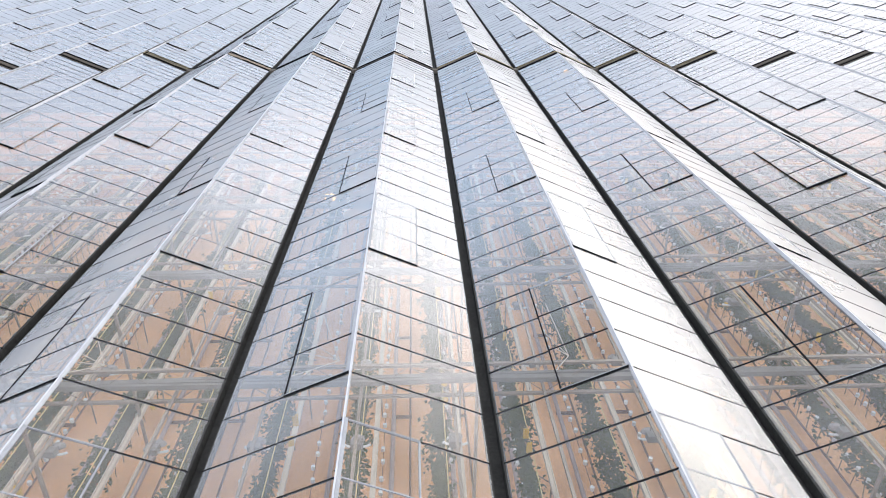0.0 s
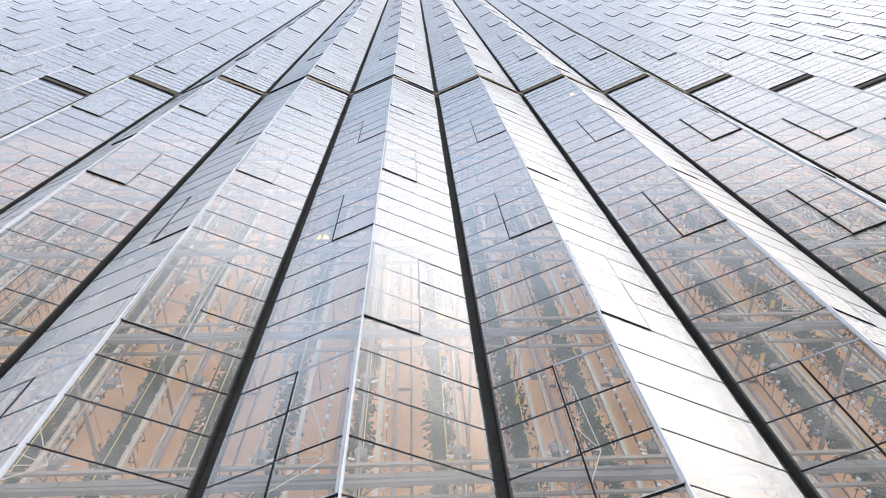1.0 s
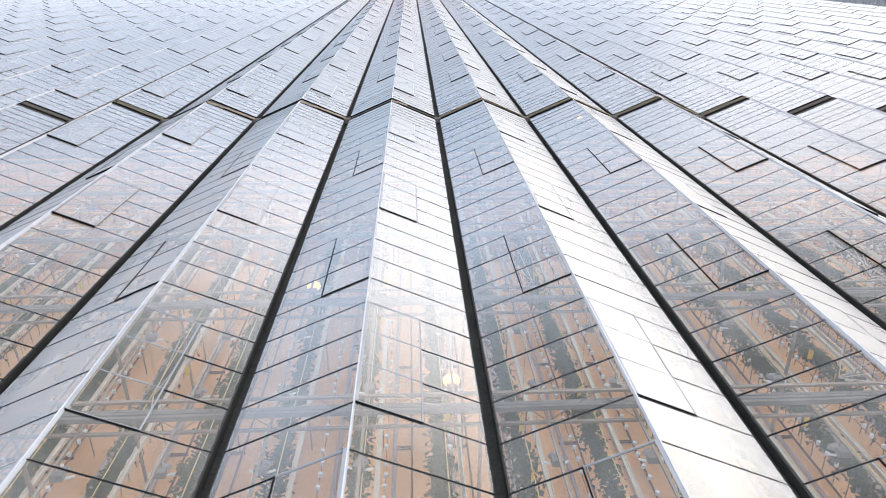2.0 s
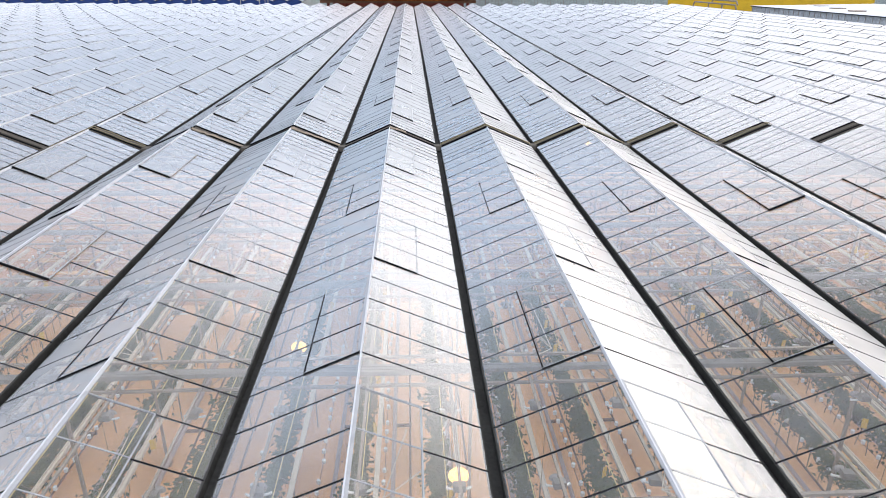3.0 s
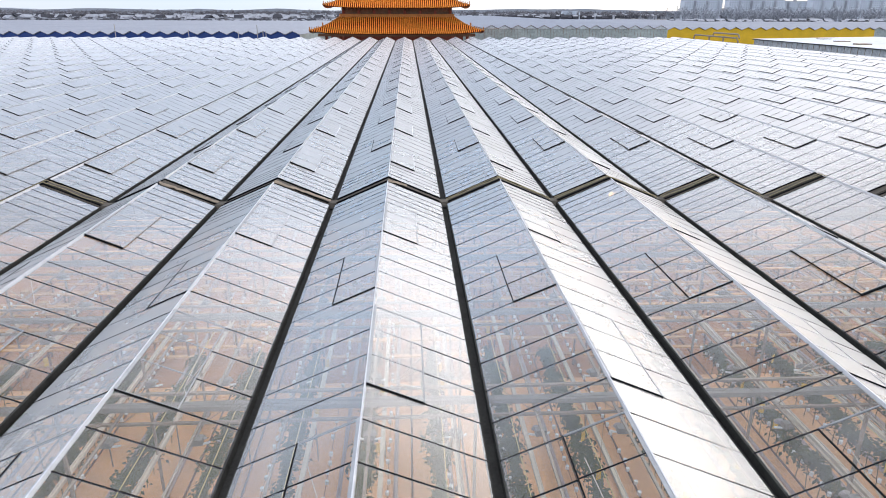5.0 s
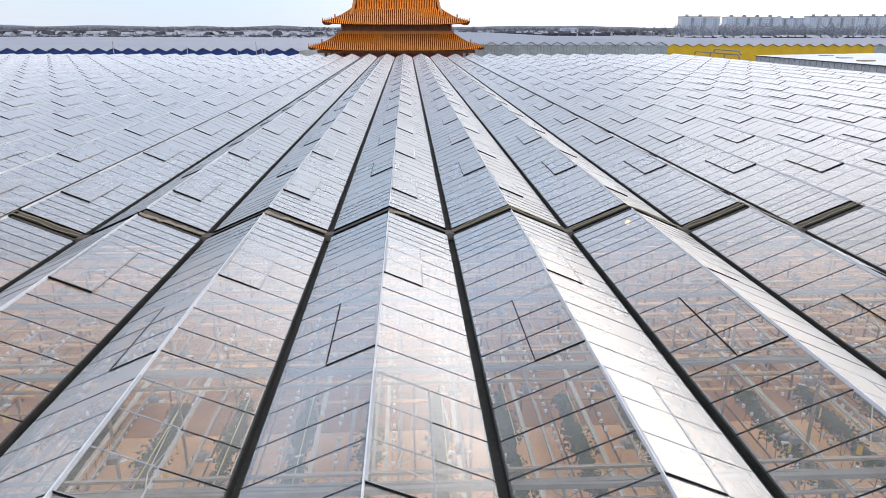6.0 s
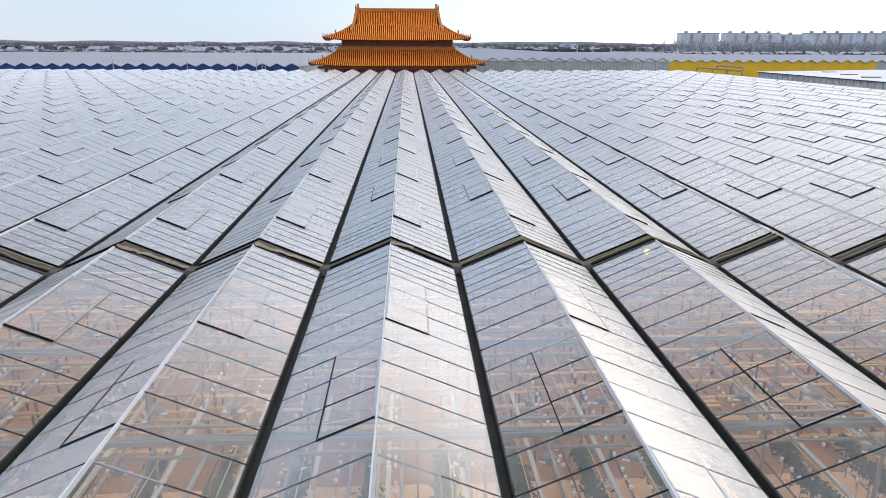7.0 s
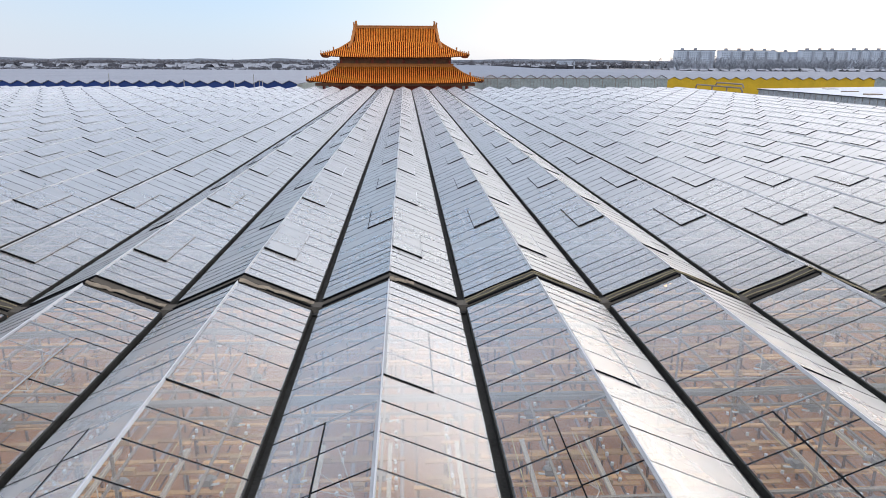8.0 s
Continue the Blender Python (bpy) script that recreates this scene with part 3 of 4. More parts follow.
# yellow sticky cards over the rows
card = thing("sticky_card", "yellow sticky insect card hanging over the crop", "insect card", "sticky cards", at=(1.16, -23.3, 3.0))
g = Geo(); g.box(-0.06, -0.004, 0, 0.06, 0.004, 0.26); part("sheet", g, TRAP, card)
g = Geo(); g.rod((0, 0, 0.26), (0, 0, 2.22), 0.004, 4); part("string", g, STEM, card)
r = random.Random(11)
for k in range(90):
    copy_thing(card, pose(1.16 + 1.6 * r.randint(-9, 11), r.uniform(-27, -4), 3.0, 0, 0, r.uniform(-50, 50)))

# rods that push the roof vents
for side in (-1, 1):
    for bay in bays:
        if abs(bay + 2) > 12:
            continue
        o, d, n = frame_of(bay, side)
        for y0 in vent_starts(side)[0]:
            if y0 < -30:
                continue
            yg = min((-0.45 + 4 * k for k in range(-11, 9)), key=lambda v: abs(v - y0 - 0.4)) + 0.15
            e = thing("vent_opener", "thin white push rods that open a roof vent", "vent opener", "vent openers", at=(o.x + side * 0.4, yg, 5.9))
            foot = o + d * (SLOPE * 0.5)
            for dy, dx in ((0.5, 0.0), (1.1, 0.1), (1.6, 0.0), (2.5, 0.2)):
                g = Geo(); g.rod((0, 0, -0.15), (foot.x - dx * side - e.location.x, y0 + dy - yg, foot.z - 5.9 - 0.02), 0.009, 5)
                part("push_rod", g, CREAM, e)

# benches of boards along the cross path
bench = thing("board_rack", "low rack of pale boards across the glasshouse path", "rack", "board racks", at=(0, -1.6, 0.02))
for z, w, x0, x1 in ((0.45, 0.18, -1.9, 1.7), (1.10, 0.14, -1.4, 1.9)):
    g = Geo(); g.box(x0, -w / 2, z, x1, w / 2, z + 0.05)
    part("board", g, WOOD, bench)
for x in (-1.3, 1.1):
    g = Geo(); g.box(x, -0.03, 0, x + 0.06, 0.03, 1.10)
    part("upright", g, RUST, bench)
g = Geo(); g.box(-0.6, -0.10, 1.15, -0.3, 0.10, 1.31)
part("box", g, CARDBOARD, bench, "small brown cardboard box")
for i in range(-5, 7):
    for j in range(13):
        if (i, j) != (0, 0):
            copy_thing(bench, pose(3.3 * i + r.uniform(-0.9, 0.9), -1.6 + 1.3 * j + r.uniform(-0.35, 0.35), 0.02, 0, 0, r.choice((0, 180)) + r.uniform(-2, 2)))

# ---- outer walls of the glasshouse ----
WALLGLASS = plain("dull_wall_glass", (0.42, 0.45, 0.45), 0.25, 0, 0.3, 0.5, 6)
for name, y in (("wall_north", Y_MAX + 0.05), ("wall_south", Y_MIN - 0.05)):
    e = thing(name, "glazed gable wall of the glasshouse", "wall", kind="structure")
    g = Geo(); g.box(X_MIN, y - 0.03, -0.3, X_MAX, y + 0.03, GZ - 0.17); part("glazing", g, WALLGLASS, e)
    g = Geo()
    for bay in bays:
        g.tri((bay, y, GZ - 0.17), (bay + SPAN, y, GZ - 0.17), (bay + SPAN / 2, y, RZ - 0.05))
    part("gables", g, WALLGLASS, e)
    g = Geo()
    for k in range(len(bays) * 2 + 1):
        x = X_MIN + 2 * k
        g.box(x - 0.03, y - 0.06, -0.3, x + 0.03, y + 0.06, GZ - 0.2)
    part("mullions", g, STEEL, e)
for name, x in (("wall_east", X_MAX + 0.16), ("wall_west", X_MIN - 0.16)):
    e = thing(name, "glazed side wall of the glasshouse", "wall", kind="structure")
    g = Geo(); g.box(x - 0.03, Y_MIN, -0.3, x + 0.03, Y_MAX, GZ + 0.03); part("glazing", g, WALLGLASS, e)

# near panes, piece by piece
for g in near_meshes:
    part("pane", g, PANE, roof)

# ---- surroundings ----
GROUND = plain("snowy_ground", (0.22, 0.21, 0.21), 0.9, 0, 0.6, 0.02, 0.3)
g = Geo(); g.box(-4500, -3000, -2.0, 4500, 4900, -0.35)
tagged(new("ground", g.mesh("ground", GROUND)), "flat pale ground with patches of snow", "ground", kind="structure")

TILE = plain("orange_glazed_tile", (0.95, 0.34, 0.055), 0.6, 0, 0.3, 0.8, 9, spec=0.1)
# near-black bed: groove shade between the tile rows put into the colour
TILE_BED = plain("groove_shaded_tile_bed", (0.09, 0.015, 0.005), 0.9, 0, 0.3, 0.8, 9, spec=0.03)
TILE_EDGE = plain("ochre_ridge_tile", (0.50, 0.205, 0.065), 0.6, 0, 0.3, 0.8, 9, spec=0.1)
BEAM = plain("brown_painted_beam", (0.20, 0.08, 0.035), 0.6, 0, 0.4, 0.6, 5)
REDWALL = plain("dull_red_wall", (0.30, 0.07, 0.04), 0.7, 0, 0.3, 0.5, 5)
PANEL = plain("dull_painted_panel", (0.2, 0.10, 0.05), 0.7, 0, 0.4, 0.8, 6)
STONE = plain("pale_stone", (0.45, 0.43, 0.40), 0.8, 0, 0.2, 0.5, 6)


def hip_point(hw, hd, tw, td, z0, z1, lift, face, s, t):
    """A point of a curved hip roof. face 0 front, 1 right, 2 back, 3 left; s from -1 to 1 along it, t from 0 at the eave to 1 at the top."""
    w, dd = hw + (tw - hw) * t, hd + (td - hd) * t
    z = z0 + (z1 - z0) * (0.62 * t + 0.38 * t * t) + lift * (1 - t) ** 2 * abs(s) ** 5
    out = 0.35 * lift * (1 - t) ** 2 * abs(s) ** 5
    if face == 0: return Vector((s * (w + out), -dd - out, z))
    if face == 2: return Vector((-s * (w + out), dd + out, z))
    if face == 1: return Vector((w + out, s * (dd + out), z))
    return Vector((-w - out, -s * (dd + out), z))


def hip_roof(hw, hd, tw, td, z0, z1, lift, thick=0.14):
    """The roof's skin with a soffit, and its rows of round tiles."""
    skin, ribs = Geo(), Geo()
    ns, nt = 24, 6
    for face in range(4):
        P = lambda s, t: hip_point(hw, hd, tw, td, z0, z1, lift, face, s, t)
        for i in range(ns):
            s0, s1 = -1 + 2 * i / ns, -1 + 2 * (i + 1) / ns
            for j in range(nt):
                skin.quad(P(s0, j / nt), P(s1, j / nt), P(s1, (j + 1) / nt), P(s0, (j + 1) / nt))
            dz = Vector((0, 0, -thick))
            skin.quad(P(s1, 0), P(s0, 0), P(s0, 0) + dz, P(s1, 0) + dz)
            for j in range(nt):
                skin.quad(P(s0, j / nt) + dz, P(s0, (j + 1) / nt) + dz, P(s1, (j + 1) / nt) + dz, P(s1, j / nt) + dz, 1)
        half, top = (hw, tw) if face in (0, 2) else (hd, td)
        n = int(2 * half / 0.52)
        for k in range(n):
            c = -half + (k + 0.5) * 2 * half / n
            tmax = 1.0 if abs(c) <= top else (half - abs(c)) / (half - top)
            if tmax < 0.06:
                continue
            prev = None
            m = max(2, int(6 * tmax))
            for j in range(m + 1):
                t = tmax * j / m
                w = half + (top - half) * t
                p = P(max(-1, min(1, c / w)), t)
                side = Vector((0.145, 0, 0)) if face in (0, 2) else Vector((0, 0.145, 0))
                ring = (p - side, p + Vector((0, 0, 0.26)), p + side)
                if prev:
                    ribs.quad(prev[0], prev[1], ring[1], ring[0]); ribs.quad(prev[1], prev[2], ring[2], ring[1])
                else:
                    ribs.tri(*ring)
                prev = ring
    return skin, ribs


def hip_ridges(hw, hd, tw, td, z0, z1, lift):
    """The four hip ridges, rounded along their length."""
    out = []
    for sx in (-1, 1):
        for face in (0, 2):
            g = Geo()
            pts = [hip_point(hw, hd, tw, td, z0, z1, lift, face, sx, t / 8) + Vector((0, 0, 0.15)) for t in range(9)]
            g.tube(pts, 0.2)
            out.append(g)
    return out


hall = thing("temple_hall", "double-eaved hall with orange glazed tile roofs behind the glasshouse", "temple", at=(-3.9, 172, 0))
LOW = (22.4, 13.0, 15.0, 6.6, 7.0, 11.2, 0.7)
UP = (18.9, 10.0, 11.9, 3.2, 13.4, 17.3, 0.6)
for name, spec in (("lower_roof", LOW), ("upper_roof", UP)):
    skin, ribs = hip_roof(*spec)
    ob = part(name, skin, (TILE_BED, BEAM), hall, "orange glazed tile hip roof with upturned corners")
    part("tile_ribbing", ribs, TILE, ob, kind="stuff")
    for g in hip_ridges(*spec):
        part("hip_ridge", g, TILE_EDGE, ob)
    for sx in (-1, 1):
        for t, h in ((0.02, 1.0), (0.09, 0.7), (0.16, 0.7), (0.23, 0.7), (0.30, 0.7), (0.42, 1.1)):
            p = hip_point(*spec, 0, sx, t)
            g = Geo(); g.rod(p + Vector((0, 0, 0.3)), p + Vector((0, 0, h)), 0.20 if h > 1.05 else 0.12, 5)
            part("ridge_knob", g, TILE_EDGE, ob)
# gabled top of the upper roof
g, ribs = Geo(), Geo()
HB, HT, ZB, ZT = 11.6, 10.9, 17.2, 21.0
def gable_y(t): return 3.3 * (1 - t)
def gable_z(t): return ZB + (ZT - ZB) * (0.8 * t + 0.2 * t * t)
for s in (-1, 1):
    for j in range(6):
        t0, t1 = j / 6, (j + 1) / 6
        w0, w1 = HB + (HT - HB) * t0, HB + (HT - HB) * t1
        a, b, c, d = (-w0, s * gable_y(t0), gable_z(t0)), (w0, s * gable_y(t0), gable_z(t0)), (w1, s * gable_y(t1), gable_z(t1)), (-w1, s * gable_y(t1), gable_z(t1))
        g.quad(*((a, b, c, d) if s < 0 else (b, a, d, c)))
    for k in range(48):
        x = -10.5 + 21.0 * k / 47
        for j in range(6):
            p, q = Vector((x, s * gable_y(j / 6), gable_z(j / 6))), Vector((x, s * gable_y((j + 1) / 6), gable_z((j + 1) / 6)))
            e = Vector((0.125, 0, 0)); u = Vector((0, 0.12 * s, 0.16))
            ribs.quad(p - e, p + u, q + u, q - e); ribs.quad(p + u, p + e, q + e, q + u)
for s in (-1, 1):
    g.tri((s * (HB - 0.6), -3.2, ZB), (s * (HB - 0.6), 3.2, ZB), (s * (HT - 0.6), 0, ZT), 1)
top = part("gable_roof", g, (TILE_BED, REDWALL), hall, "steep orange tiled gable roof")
part("tile_ribbing", ribs, TILE, top, kind="stuff")
g = Geo(); g.box(-10.6, -0.35, 20.9, 10.6, 0.35, 21.6); g.box(-10.5, -0.45, 21.45, 10.5, 0.45, 21.65)
part("main_ridge", g, TILE_EDGE, top)
for s in (-1, 1):
    g = Geo(); g.box(s * 10.7 - 0.55, -0.4, 20.8, s * 10.7 + 0.55, 0.4, 22.0); g.box(s * 10.5 - 0.25, -0.3, 22.0, s * 10.5 + 0.25, 0.3, 22.8); g.box(s * 11.1 - 0.18, -0.25, 22.0, s * 11.1 + 0.18, 0.25, 22.5)
    part("ridge_finial", g, TILE_EDGE, top, "upright ridge end ornament")
    for f in (-1, 1):
        g = Geo()
        line = [Vector((s * (HB + (HT - HB) * j / 6), f * gable_y(j / 6), gable_z(j / 6) + 0.2)) for j in range(6, -1, -1)]
        for k, t in enumerate((0.8, 0.6)):
            p = hip_point(*UP, 0, s * 0.97, t)
            line.append(Vector((s * (11.95 + 0.25 * k), f * abs(p.y), p.z + 0.2)))
        g.tube(line, 0.42)
        part("verge_ridge", g, TILE_EDGE, top)
g = Geo(); g.box(-15.2, -7.0, 11.0, 15.2, -6.5, 11.75); g.box(-15.3, -7.1, 11.6, 15.3, -6.5, 11.85)
part("skirt_ridge", g, TILE_EDGE, hall, "ochre ridge band at the head of the lower roof")
# walls, brackets and columns between the roofs
g = Geo(); g.box(-14.6, -6.4, 11.3, 14.6, 6.4, 13.7)
part("upper_wall", g, BEAM, hall, "brown painted bracket wall under the upper eaves")
for k in range(8):
    g = Geo(); x = -14.2 + 28.4 * k / 7
    g.rod((x, -6.6, 11.4), (x, -6.6, 12.8), 0.32, 8)
    part("column", g, REDWALL, hall)
for k in range(28):
    x = -14.4 + 28.8 * k / 27
    g = Geo(); g.box(x - 0.22, -7.4, 12.7, x + 0.22, -6.4, 13.05); g.box(x - 0.14, -8.0, 13.05, x + 0.14, -6.4, 13.35)
    part("bracket", g, BEAM, hall)
for k in range(7):
    g = Geo(); x = -12.2 + 24.4 * k / 6
    g.box(x - 1.5, -6.52, 11.7, x + 1.5, -6.4, 12.4)
    part("painted_panel", g, PANEL, hall, "dull patterned panel between columns")
g = Geo(); g.box(-17.5, -9.0, 0.8, 17.5, 9.0, 7.4)
part("lower_wall", g, REDWALL, hall, "dull red timber wall")
for k in range(10):
    g = Geo(); x = -18.5 + 37 * k / 9
    g.rod((x, -10.4, 0.8), (x, -10.4, 6.9), 0.4, 8)
    part("column", g, REDWALL, hall)
g = Geo(); g.box(-20.5, -12.2, 6.3, 20.5, -9.0, 7.0)
part("eave_beam", g, BEAM, hall)
g = Geo(); g.box(-24, -14, -0.4, 24, 14, 0.8)
part("platform", g, STONE, hall)

# ---- other glasshouses ----
# pale base colour stands in for the sky mirrored in these roofs
PALE = plain("sky_pale_roof_glass", (0.26, 0.275, 0.32), 0.6, 0, 0.12, 0.05, 0.6)
BLUE = plain("deep_blue_sheet", (0.012, 0.050, 0.22), 0.5, 0, 0.25, 0.3, 5)
GOLD = plain("yellow_sheet", (0.78, 0.47, 0.012), 0.55, 0, 0.2, 0.3, 5)
GREYGLASS = plain("grey_wall_glazing", (0.38, 0.42, 0.40), 0.3, 0, 0.45, 0.25, 2.0)
GABLEGLASS = plain("pale_gable_glass", (0.74, 0.78, 0.80), 0.3, 0, 0.2, 0.25, 2.0)
SNOW = plain("snowy_roof", (0.62, 0.64, 0.68), 0.8, 0, 0.15, 0.08, 1.0)
SHEDWALL = plain("streaked_shed_wall", (0.46, 0.48, 0.50), 0.6, 0, 0.5, 1.2, 4.0)
DARKEDGE = plain("dark_eave_edge", (0.03, 0.03, 0.035), 0.6)


def glasshouse(label, x0, spans, y0, y1, gz, rz, wallmat, span=4.0, posts=True, gablemat=None):
    e = thing("glasshouse", label, "glasshouse", at=(x0, y0, 0))
    x1 = span * spans
    for k in range(spans):
        if abs(x0 + span * (k + 0.5)) < 210:
            g = Geo(); a = span * k
            g.quad((a, 0, -0.35), (a + span, 0, -0.35), (a + span, 0, gz), (a, 0, gz))
            g.tri((a, 0, gz), (a + span, 0, gz), (a + span / 2, 0, rz), 1)
            part("gable_panel", g, (wallmat, gablemat or wallmat), e)
    g = Geo()
    for k in range(spans):
        a, m, b = span * k, span * (k + 0.5), span * (k + 1)
        g.quad((a, -0.25, gz + 0.12), (m, -0.25, rz + 0.15), (m, y1 - y0, rz + 0.15), (a, y1 - y0, gz + 0.12))
        g.quad((m, -0.25, rz + 0.15), (b, -0.25, gz + 0.12), (b, y1 - y0, gz + 0.12), (m, y1 - y0, rz + 0.15))
    part("roof", g, PALE, e, "pale ridged glass roof")
    for k in range(spans):
        if abs(x0 + span * (k + 0.5)) < 210:
            g = Geo()
            a, m, b = span * k, span * (k + 0.5), span * (k + 1)
            g.rod((a, -0.3, gz + 0.1), (m, -0.3, rz + 0.13), 0.06, 4); g.rod((m, -0.3, rz + 0.13), (b, -0.3, gz + 0.1), 0.06, 4)
            part("verge", g, DARKEDGE if wallmat is BLUE else STEEL, e)
    if posts:
        for k in range(min(spans, 30)):
            g = Geo(); g.box(span * k - 0.05, -0.08, -0.35, span * k + 0.05, 0.0, gz)
            part("mullion", g, STEEL, e)
            for c in (0.25, 0.5, 0.75):
                g = Geo(); g.box(span * (k + c) - 0.03, -0.05, -0.35, span * (k + c) + 0.03, 0.0, gz)
                part("mullion", g, STEEL, e)
        g = Geo(); g.box(0, -0.10, gz - 0.06, x1, -0.02, gz + 0.06); part("gutter_beam", g, STEEL, e)
    for s, x in ((0, 0.0), (1, x1)):
        g = Geo(); g.quad((x, 0, -0.35), (x, y1 - y0, -0.35), (x, y1 - y0, gz), (x, 0, gz))
        part("side_wall", g, GREYGLASS, e)
    return e


glasshouse("glasshouse with deep blue gable sheets and a pale roof", -31.1 - 4 * 78, 78, 173, 400, 6.2, 7.1, BLUE, posts=False)
glasshouse("tall glasshouse with grey glazed gables", 21.3, 14, 180, 640, 7.75, 8.65, GREYGLASS, 3.85, gablemat=GABLEGLASS)
glasshouse("glasshouse with bright yellow gable sheets", 83, 17, 200, 430, 6.9, 7.75, GOLD, 4.08, posts=False)
glasshouse("glasshouse with grey gables and a pale roof", 153, 40, 202, 335, 6.9, 7.75, GREYGLASS, posts=False)
glasshouse("distant glasshouse with a pale roof", -31.0, 13, 235, 400, 6.3, 7.1, GREYGLASS)

# long low shed with a snowy roof beside the glasshouse
shed = thing("long_shed", "long low shed with a snow-covered roof and streaked grey walls", "shed", at=(80, 60, 0))
g = Geo(); g.box(0, 0, -0.35, 30, 76.5, 6.45); part("wall", g, SHEDWALL, shed, "streaked grey translucent wall")
for k in range(39):
    g = Geo(); g.box(-0.06, 2.0 * k, -0.35, 0.0, 2.0 * k + 0.08, 6.45); part("wall_rib", g, STEEL, shed)
g = Geo(); g.box(-0.35, -0.3, 6.45, -0.05, 76.8, 6.6); part("eave", g, DARKEDGE, shed)
g = Geo(); g.hexa([(-0.3, -0.3, 6.46), (30, -0.3, 6.46), (30, 76.8, 6.46), (-0.3, 76.8, 6.46)], [(-0.3, -0.3, 6.64), (30, -0.3, 7.1), (30, 76.8, 7.1), (-0.3, 76.8, 6.64)])
part("roof", g, SNOW, shed, "snow-covered roof")
for k in range(6):
    g = Geo(); g.box(4 + 3.5 * (k % 3), 8 + 12 * k, 6.5, 6.5 + 3.5 * (k % 3), 10 + 12 * k, 6.95); part("roof_light", g, STEEL, shed)

# tubular frame between the shed and the glasshouse
fr = thing("pipe_frame", "grey bent pipe frame standing beside the glasshouse", "pipe frame", at=(76, 148, 0))
for z, a, b in ((6.75, -11, 13), (7.6, -11.5, 1.5)):
    g = Geo()
    g.rod((0, a, z), (0, b, z), 0.2, 6); g.rod((0, a, z), (0, a - 0.8, z - 0.8), 0.2, 6); g.rod((0, b, z), (0, b + 0.6, z - 0.6), 0.2, 6)
    part("top_pipe", g, STEEL, fr)
for y in (-11.8, -4, 4, 13.6):
    g = Geo(); g.rod((0, y, -0.35), (0, y, 6.2 if abs(y) > 5 else 6.75), 0.2, 6)
    part("leg", g, STEEL, fr)

# ---- distance ----
BARK = plain("bare_twigs", (0.17, 0.165, 0.18), 0.9, 0, 0.4, 0.05, 0.8)
PLASTER = plain("grey_plaster", (0.36, 0.38, 0.42), 0.8, 0, 0.2, 0.05, 0.5, per_object=0.3)
# distance haze is put into the block wall and window colours
CONCRETE = plain("haze_tinted_concrete", (0.66, 0.70, 0.76), 0.8, 0, 0.15, 0.05, 0.4)
WINDOW = plain("haze_tinted_window_glass", (0.36, 0.40, 0.46), 0.3, 0, 0.3, 0.1, 1)
VILLAGE_SNOW = plain("thin_snow_on_roofs", (0.34, 0.35, 0.38), 0.8, 0, 0.5, 0.05, 0.6)
DARKROOF = plain("dark_roof_sheet", (0.04, 0.04, 0.05), 0.8, 0, 0.3, 0.2, 2)


def house(w, d, h, rh, roofmat):
    e = thing("house", "small village house with a snowy roof" if roofmat is VILLAGE_SNOW else "small village house with a dark roof", "house", "village houses")
    g = Geo(); g.box(-w / 2, -d / 2, -0.4, w / 2, d / 2, h); part("wall", g, PLASTER, e)
    g = Geo()
    g.quad((-w / 2 - 0.5, -d / 2 - 0.6, h - 0.2), (w / 2 + 0.5, -d / 2 - 0.6, h - 0.2), (w / 2 + 0.5, 0, h + rh), (-w / 2 - 0.5, 0, h + rh))
    g.quad((w / 2 + 0.5, d / 2 + 0.6, h - 0.2), (-w / 2 - 0.5, d / 2 + 0.6, h - 0.2), (-w / 2 - 0.5, 0, h + rh), (w / 2 + 0.5, 0, h + rh))
    for s in (-1, 1):
        g.tri((s * w / 2, -d / 2, h), (s * w / 2, d / 2, h), (s * w / 2, 0, h + rh - 0.1))
    part("roof", g, roofmat, e)
    return e


r = random.Random(21)
kinds = [house(10, 9, 4.5, 3.2, VILLAGE_SNOW), house(14, 10, 4.0, 3.0, VILLAGE_SNOW), house(9, 8, 5.0, 3.2, DARKROOF), house(15, 10, 5.0, 3.0, VILLAGE_SNOW)]
for k, e in enumerate(kinds):
    e.location = (-720 + 150 * k, 1250, 0)
for k in range(285):
    near = k % 3 == 0
    y = r.uniform(760, 1000) if near else r.uniform(1150, 2000)
    x = r.uniform(-0.72, -0.02 if near else 0.78) * (y + 20)
    if 300 < x < 720 and 860 < y < 960:
        continue
    copy_thing(r.choice(kinds), pose(x, y, 0, 0, 0, r.uniform(-50, 50)))

# the rest of the village, too small to pick apart
g = Geo()
for k in range(6400):
    near = k % 3 == 0
    y = r.uniform(440, 1080) if near else r.uniform(1080, 2100)
    x = r.uniform(-0.72, -0.02 if near else 0.80) * (y + 20)
    if 330 < x < 780 and y < 1300:
        continue
    w, d, h, t = r.uniform(5, 10), r.uniform(5, 8), r.uniform(3, 6), r.uniform(1.5, 3)
    m = r.choice((1, 2))
    if near:
        w, d, h, t = 0.6 * w, 0.7 * d, 0.5 * h, 0.8 * t
    g.box(x - w / 2, y, -0.4, x + w / 2, y + d, h, 0)
    g.quad((x - w / 2 - 0.5, y - 0.5, h), (x + w / 2 + 0.5, y - 0.5, h), (x + w / 2 + 0.5, y + d / 2, h + t), (x - w / 2 - 0.5, y + d / 2, h + t), m)
    g.quad((x + w / 2 + 0.5, y + d + 0.5, h), (x - w / 2 - 0.5, y + d + 0.5, h), (x - w / 2 - 0.5, y + d / 2, h + t), (x + w / 2 + 0.5, y + d / 2, h + t), m)
